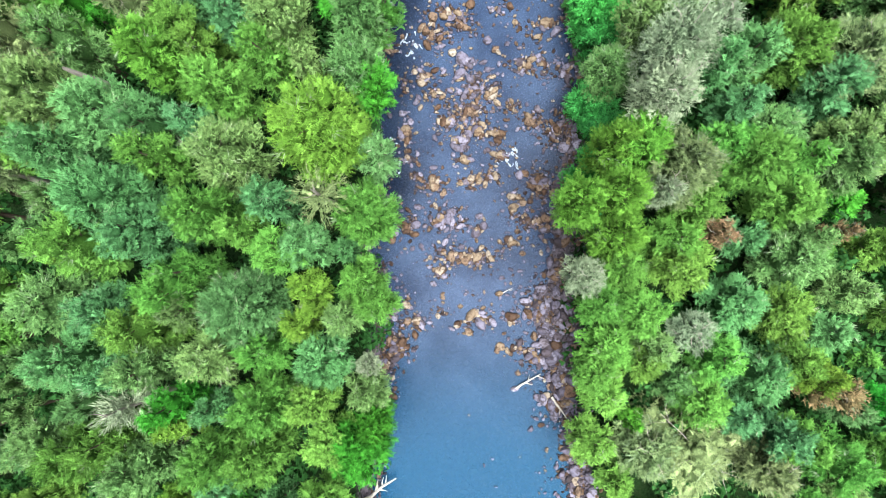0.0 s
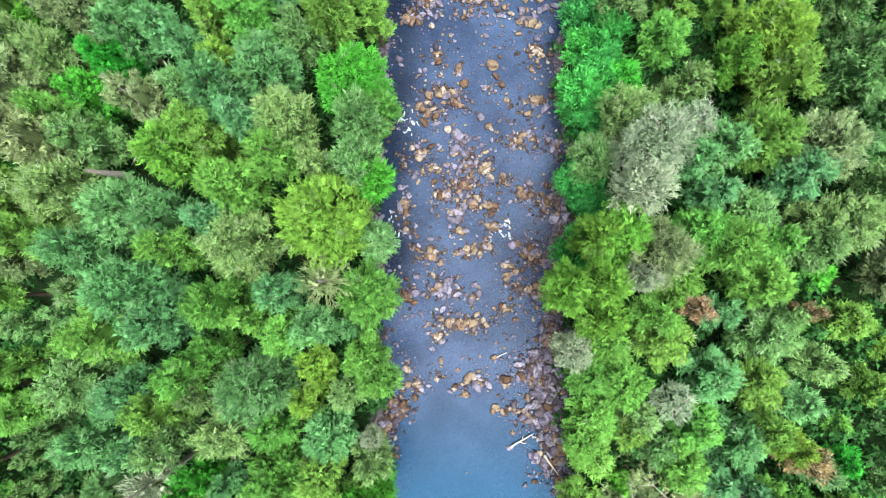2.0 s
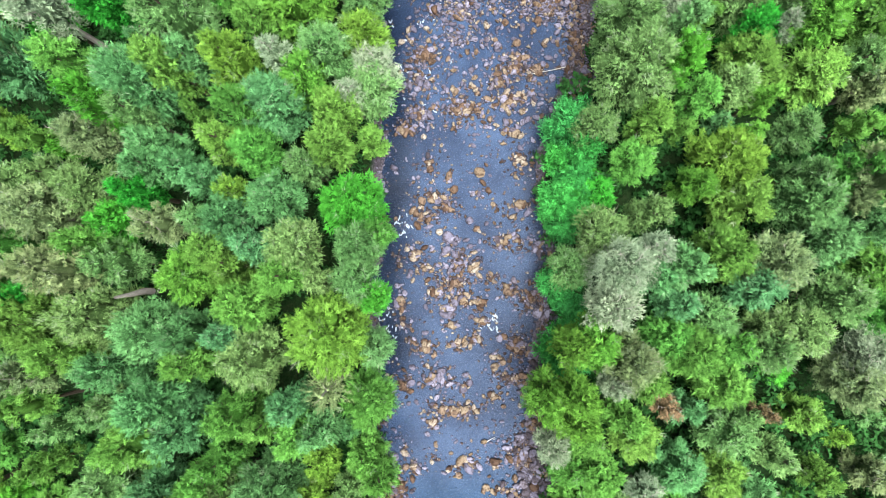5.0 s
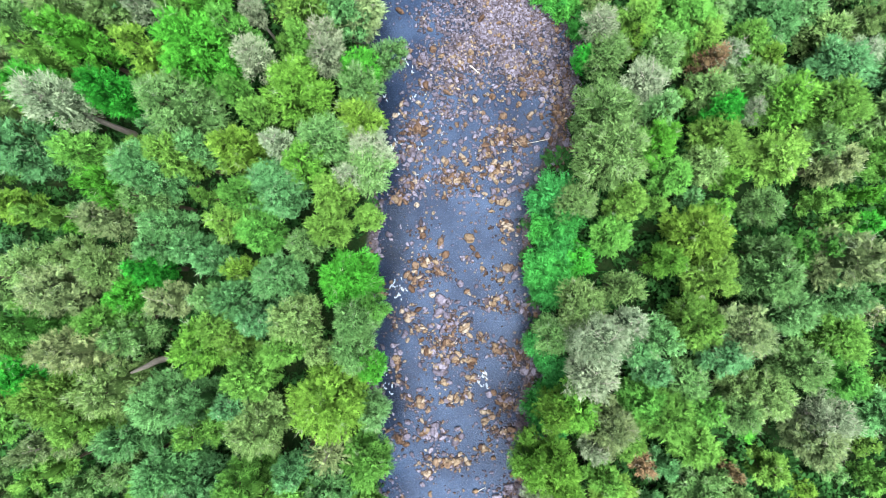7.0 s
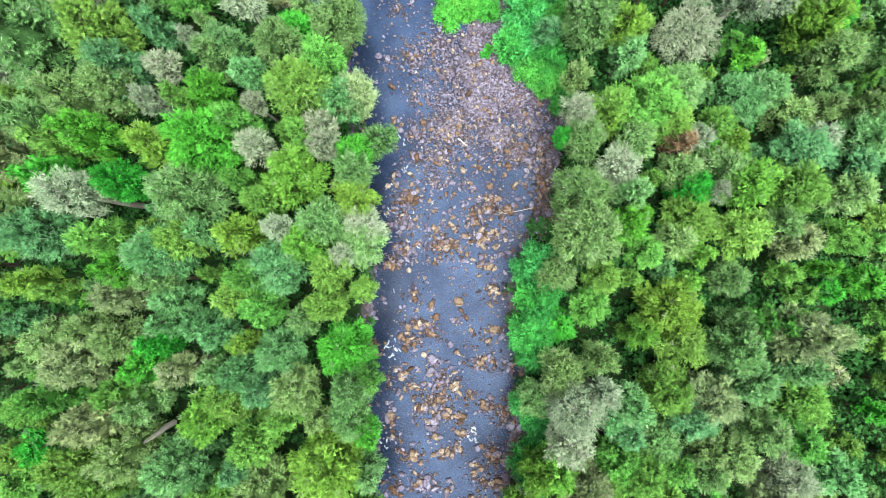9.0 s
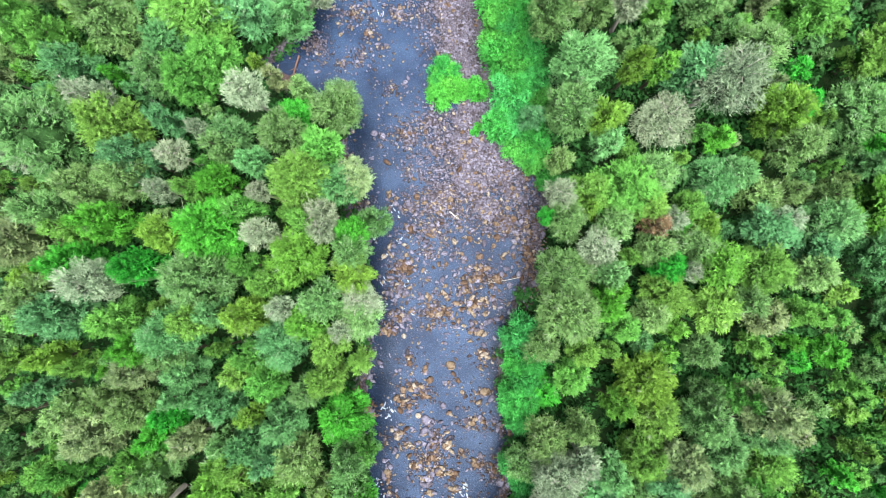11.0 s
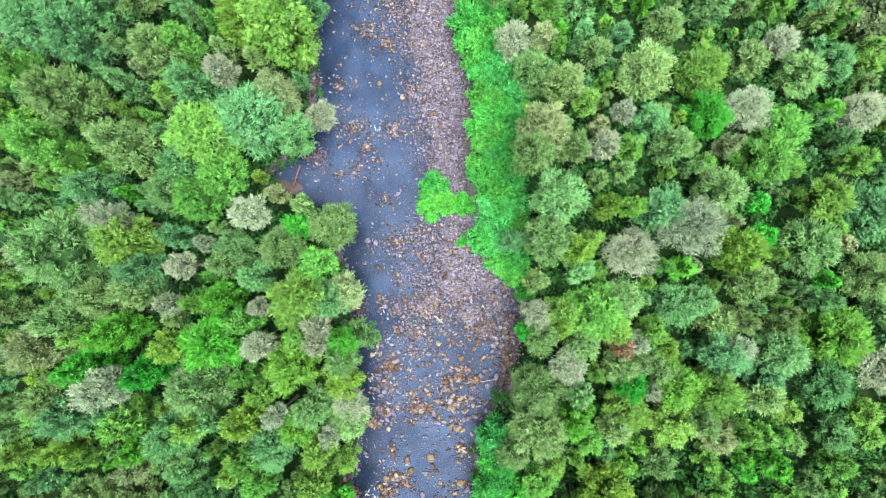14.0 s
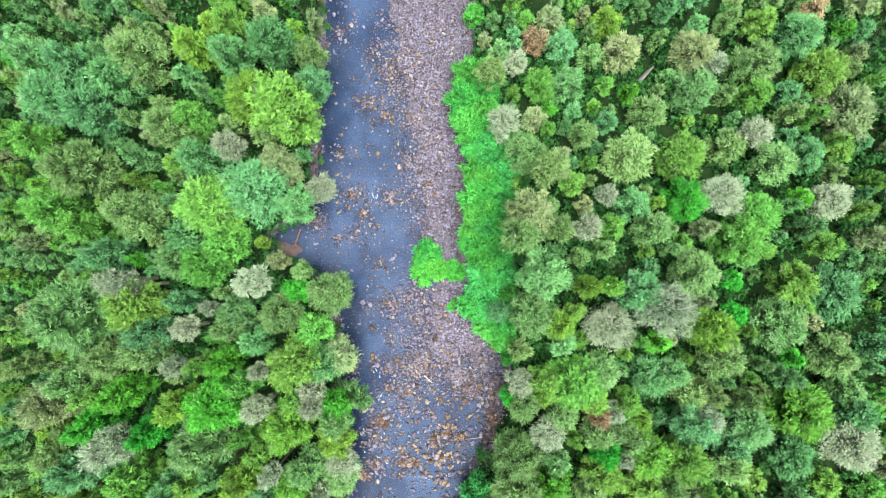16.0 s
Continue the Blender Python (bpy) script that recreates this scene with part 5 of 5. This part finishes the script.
SPOTS += [(-46.8, 24.8, 3.0), (-46.3, 24.4, 2.0), (57.8, 149.6, 3.0), (-46.1, 24.8, 2.0)]
SPOTS += [(21.5, y, 3.0) for y in range(9, 56, 3)]
cells = {}
for x, y, r in SPOTS:
    cells.setdefault((int(x // 8), int(y // 8)), []).append((x, y, r))
for k in range(16000):
    x, y = fill_rng.uniform(-112, 135), fill_rng.uniform(-52, 178)
    r = float(np.clip(fill_rng.lognormal(1.08 if y < 60 else 0.9, 0.24), 1.8, 4.2))
    if not in_view(x, y) or not in_forest(x, y, -0.6 if x < 0 else 0.4):
        continue
    near = [s for i in (-1, 0, 1) for j in (-1, 0, 1) for s in cells.get((int(x // 8) + i, int(y // 8) + j), ())]
    if any(math.hypot(x - a, y - b) < (0.84 if y < 60 else 0.80) * (r + q) for a, b, q in near):
        continue
    side = 22.0 if x < 0 else 17.0
    top = side + fill_rng.normal(0, 2.0 if y < 60 else 3.0) - 1.3 * max(0, 3.2 - r) - 4 * (near != [] and fill_rng.uniform() < 0.35)
    edge = min(abs(x - float(along(LEFT_BANK, y))), abs(x - float(along(RIGHT_BANK, y))))
    top -= 5 * max(0, 1 - edge / 4)
    share = [0.46, 0.14, 0.07, 0.25, 0.04, 0.04, 0.0, 0.0] if x < 0 else [0.42, 0.12, 0.07, 0.27, 0.08, 0.04, 0.0, 0.0]
    if y > 75:
        share = [0.32, 0.22, 0.03, 0.29, 0.09, 0.03, 0.0, 0.02]
    kind = fill_rng.choice(["green", "teal", "yellow", "olive", "straw", "vivid", "rust", "pale"], p=share)
    plant(str(kind), round(x, 1), round(y, 1), max(top, 6.0), r)
    cells.setdefault((int(x // 8), int(y // 8)), []).append((x, y, r))
for models in TREES.values():
    for model in models:
        if model not in PLANTED:
            for piece in list(model.children_recursive):
                bpy.data.objects.remove(piece)
            bpy.data.objects.remove(model)

# ---- undergrowth between the trees ----
under_rng = np.random.default_rng(31)
pieces = []
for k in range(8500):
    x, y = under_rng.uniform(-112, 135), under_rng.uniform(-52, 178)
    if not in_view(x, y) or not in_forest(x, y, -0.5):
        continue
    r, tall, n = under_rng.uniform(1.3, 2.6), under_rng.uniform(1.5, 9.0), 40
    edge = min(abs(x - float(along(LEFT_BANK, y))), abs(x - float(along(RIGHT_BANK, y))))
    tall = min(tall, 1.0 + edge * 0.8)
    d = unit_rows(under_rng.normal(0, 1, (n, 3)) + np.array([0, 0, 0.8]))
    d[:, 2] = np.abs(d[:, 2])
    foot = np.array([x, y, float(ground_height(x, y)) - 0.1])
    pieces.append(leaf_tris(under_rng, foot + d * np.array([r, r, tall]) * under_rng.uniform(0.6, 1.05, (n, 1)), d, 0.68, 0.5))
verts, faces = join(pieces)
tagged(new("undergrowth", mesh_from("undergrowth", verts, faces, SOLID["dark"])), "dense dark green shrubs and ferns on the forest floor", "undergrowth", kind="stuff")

# ---- bright shrubs on the banks and the bar ----
SHRUBS = []
for k in range(6):
    rng = np.random.default_rng(400 + k)
    root = new("riverbank_shrub")
    root.empty_display_size = 0.5
    tagged(root, ("dense emerald green shrub growing at the water's edge" if k < 4 else "bright yellow-green rounded bush growing on the gravel bar"), "shrub", group="riverbank shrubs")
    verts, faces, outer = lobed_crown(rng, 3.0, 4.6, 34, 0.42, 2900, 0.5, 0.0, 0.65, 0.68)
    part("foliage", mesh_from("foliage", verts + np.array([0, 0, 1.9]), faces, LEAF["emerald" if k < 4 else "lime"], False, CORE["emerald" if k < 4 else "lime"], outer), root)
    stems = [tube([(0.2 * math.cos(a), 0.2 * math.sin(a), 0), (0.7 * math.cos(a), 0.7 * math.sin(a), 1.0), (1.3 * math.cos(a), 1.3 * math.sin(a), 2.2)], [0.09, 0.06, 0.02], 5) for a in (0.3, 1.6, 2.8, 4.0, 5.2)]
    verts, faces = join(stems)
    part("stems", mesh_from("stems", verts, faces, BARK, True), root)
    SHRUBS.append(root)
shrub_used = set()


def shrub(x, y, r, tall):
    if x > 15 and y < 60:  # the bank edge hangs over a narrow strip of shore
        x, r = x + 1.5, r * 0.92
    pick = int(under_rng.integers(4)) if x > 16 else 4 + int(under_rng.integers(2))
    root = SHRUBS[pick]
    m = pose(x, y, float(ground_height(x, y)) - 0.1, 0, 0, under_rng.uniform(0, 360)) @ Matrix.Diagonal((r / 3.5, r / 3.5, tall / 4.2, 1))
    if pick in shrub_used:
        copy_thing(root, m)
    else:
        shrub_used.add(pick)
        root.matrix_basis = m


shrub(19.9, 37.0, 4.5, 6.0)
shrub(23.0, 90.3, 5.3, 6.0)
shrub(25.8, 87.5, 4.8, 6.0)
shrub(19.1, 94.6, 4.1, 5.0)
shrub(20.6, 50.6, 4.5, 6.0)
shrub(19.2, 45.3, 4.5, 6.0)
shrub(20.8, 41.5, 4.3, 6.0)
shrub(18.6, 37.9, 4.1, 6.0)
shrub(21.7, 46.3, 4.2, 7.0)
shrub(17.6, 24.4, 3.9, 5.0)
shrub(18.8, 21.3, 3.0, 4.0)
shrub(18.0, 14.0, 4.3, 6.0)
shrub(19.2, 10.9, 3.2, 5.0)
shrub(19.8, 17.1, 2.9, 5.0)
shrub(17.8, 164.4, 2.5, 4.0)
shrub(17.0, 149.8, 3.3, 5.0)
shrub(16.4, 143.6, 3.8, 5.0)
shrub(17.9, 137.5, 4.1, 5.0)
shrub(19.4, 132.0, 3.8, 5.0)
shrub(19.5, 126.6, 4.3, 5.0)
shrub(23.0, 123.2, 3.2, 6.0)
shrub(20.3, 120.5, 4.3, 5.0)
shrub(23.1, 115.7, 4.6, 6.0)
shrub(19.8, 113.7, 4.1, 5.0)
shrub(20.6, 108.3, 4.6, 5.0)
shrub(24.0, 106.3, 4.1, 6.0)
shrub(21.8, 101.5, 4.3, 5.0)
shrub(23.8, 96.1, 4.6, 5.0)
shrub(26.1, 91.4, 3.8, 5.0)
shrub(25.1, 88.6, 3.3, 4.0)
shrub(26.9, 97.6, 3.2, 6.0)
shrub(7.8, 106.6, 4.4, 3.6)
shrub(7.1, 102.2, 3.3, 3.2)
shrub(10.6, 102.9, 3.3, 3.4)
shrub(14.6, 102.7, 2.6, 3.0)
shrub(8.2, 104.8, 4.8, 4.2)
shrub(6.4, 104.6, 2.4, 3.2)
shrub(14.5, 94.8, 1.0, 1.2)
shrub(13.8, 93.8, 1.1, 1.2)
shrub(18.8, 34.3, 3.3, 5.0)
shrub(18.0, 38.9, 2.9, 5.0)
shrub(19.1, 21.8, 3.1, 4.5)
shrub(28.5, 82.9, 2.8, 4.0)

shrub(22.5, 101.0, 3.6, 5.8)
shrub(22.5, 105.0, 3.6, 5.8)
shrub(22.5, 109.0, 3.6, 5.8)
shrub(21.5, 113.0, 3.6, 5.8)
shrub(21.5, 117.0, 3.6, 5.8)
shrub(21.5, 121.0, 3.6, 5.8)
shrub(21.5, 125.0, 3.6, 5.8)
shrub(21.5, 129.0, 3.6, 5.8)
shrub(21.5, 133.0, 3.6, 5.8)
shrub(21.5, 137.0, 3.6, 5.8)
shrub(21.5, 141.0, 3.6, 5.8)
shrub(21.5, 145.0, 3.6, 5.8)
shrub(21.5, 149.0, 3.6, 5.8)
shrub(25.5, 103.0, 3.6, 5.8)
shrub(25.5, 108.0, 3.6, 5.8)
shrub(25.5, 114.0, 3.6, 5.8)
shrub(25.5, 120.0, 3.6, 5.8)
shrub(25.5, 126.0, 3.6, 5.8)
shrub(25.5, 132.0, 3.6, 5.8)

# ---- fallen and standing dead wood ----
def log(name, label, a, b, thick, material=DEAD_WOOD, forks=2, seed=0):
    """A weathered log from a to b with broken side branches."""
    rng = np.random.default_rng(seed)
    a, b = np.array(a, float), np.array(b, float)
    d = b - a
    bends = [a + d * s + rng.normal(0, 0.02, 3) * np.linalg.norm(d) * (0 < s < 1) for s in (0, 0.3, 0.6, 1)]
    pieces = [tube(bends, [thick, thick * 0.9, thick * 0.7, thick * 0.35], 8)]
    side = np.cross(d, (0, 0, 1))
    for k in range(forks):
        s = rng.uniform(0.35, 0.9)
        q = a + d * s
        tip = q + d * 0.16 + side * rng.choice((-1, 1)) * rng.uniform(0.12, 0.25) + np.array([0, 0, 0.1])
        pieces.append(tube([q, (q + tip) / 2 + rng.normal(0, 0.05, 3), tip], [thick * 0.5, thick * 0.35, thick * 0.12], 5))
    verts, faces = join(pieces)
    return tagged(new(name, mesh_from(name, verts, faces, material, True)), label, "log")


log("driftwood_log", "bleached driftwood branch lying on the shallows", (8.3, -17.0, 0.3), (12.3, -14.5, 0.5), 0.2, forks=3, seed=1)
log("driftwood_log", "bleached driftwood branch lying on bank boulders", (13.9, -17.8, 0.7), (16.0, -20.8, 0.9), 0.22, seed=2)
log("driftwood_log", "bleached driftwood trunk jammed on rocks", (22.2, 62.5, 0.7), (15.1, 61.3, 0.4), 0.09, seed=3)
log("driftwood_log", "thin bleached branch among bank stones", (24.5, 63.7, 0.9), (25.4, 58.7, 1.0), 0.18, seed=4)
log("driftwood_log", "pale driftwood branch on the gravel bar", (7.7, 77.0, 0.5), (9.6, 75.4, 0.5), 0.18, seed=5)
log("driftwood_log", "short pale branch beside a boulder", (6.4, -2.8, 0.35), (8.3, -1.8, 0.4), 0.09, seed=6)
log("fallen_log", "reddish wet trunk fallen into the side pool", (-23.4, 112.2, 0.4), (-25.0, 106.6, 1.2), 0.26, RED_WOOD, 2, 7)
log("fallen_dead_tree", "bleached fallen tree with broken limbs over the bank", (-13.9, -32.7, 2.0), (-8.9, -29.6, 1.2), 0.3, DEAD_WOOD, 5, 8)
log("dead_snag", "broken bleached trunk standing among the trees", (-45.9, 24.8, 12.0), (-45.9, 24.2, 22.5), 0.55, DEAD_WOOD, 1, 9)
log("dead_snag", "broken white trunk standing among green trees", (57.1, 148.7, 4.0), (57.8, 149.5, 13.5), 0.6, DEAD_WOOD, 2, 10)

# ---- white water where the river breaks over stones ----
foam_rng = np.random.default_rng(9)
FOAM_PIECES = []


def foam(x, y, length, width, count):
    """Broken streaks of white water made of small low patches of bubbles."""
    v, f_ = ICO[1]
    for k in range(max(3, count // 4)):
        p = np.array([x + foam_rng.normal(0, width), y + foam_rng.normal(0, length), 0.0])
        a, bend = foam_rng.uniform(-2.2, -0.9), foam_rng.normal(0, 0.3)
        for s in range(int(foam_rng.integers(3, 12))):
            r = foam_rng.uniform(0.05, 0.15)
            squash = np.array([r * foam_rng.uniform(0.6, 1.3), r * foam_rng.uniform(0.8, 1.8), 0.05])
            FOAM_PIECES.append((p + v * squash * foam_rng.uniform(0.75, 1.25, (len(v), 1)), f_))
            p = p + np.array([math.cos(a), math.sin(a), 0]) * r * 1.0 + foam_rng.normal(0, 0.05, 3) * (1, 1, 0)
            a += bend


foam(-6.4, 35.7, 0.51, 0.41, 22)
foam(-7.0, 33.9, 0.41, 0.31, 12)
foam(8.2, 18.6, 0.41, 0.71, 26)
foam(6.5, 17.6, 0.31, 0.61, 14)
foam(-9.3, 17.4, 0.81, 0.41, 16)
foam(-8.0, 36.3, 0.92, 0.40, 20)
foam(-10.9, 20.0, 0.66, 0.92, 24)
foam(-8.5, 17.8, 0.66, 0.40, 12)
foam(7.4, 17.9, 0.53, 0.92, 18)
foam(9.0, 19.5, 0.53, 0.33, 10)
foam(-8.4, 57.6, 0.40, 1.45, 26)
foam(-2.9, 56.3, 0.92, 0.79, 18)
foam(2.3, 65.5, 0.66, 0.40, 16)
foam(-3.4, 77.7, 0.79, 0.53, 18)
foam(-3.0, 71.6, 0.66, 0.53, 14)
foam(5.6, 79.6, 0.66, 0.33, 12)
foam(-5.9, 120.9, 0.83, 0.42, 16)
foam(-4.5, 78.0, 1.16, 0.42, 14)
foam(-0.7, 73.3, 0.83, 0.67, 14)
foam(-7.6, 71.7, 0.83, 0.83, 14)
foam(-18.8, 134.6, 1.66, 0.67, 16)
foam(-5.9, 37.0, 0.61, 0.31, 10)
foam(-5.9, 68.3, 0.66, 0.92, 14)
foam(-6.5, 62.0, 1.2, 1.2, 26)
foam(-2.5, 63.0, 0.9, 1.4, 18)
foam(9.2, 16.5, 1.2, 0.4, 14)
verts, faces = join(FOAM_PIECES)
tagged(new("white_water", mesh_from("white_water", verts, faces, FOAM, True)), "patches of white water around the stones", "foam", kind="stuff")
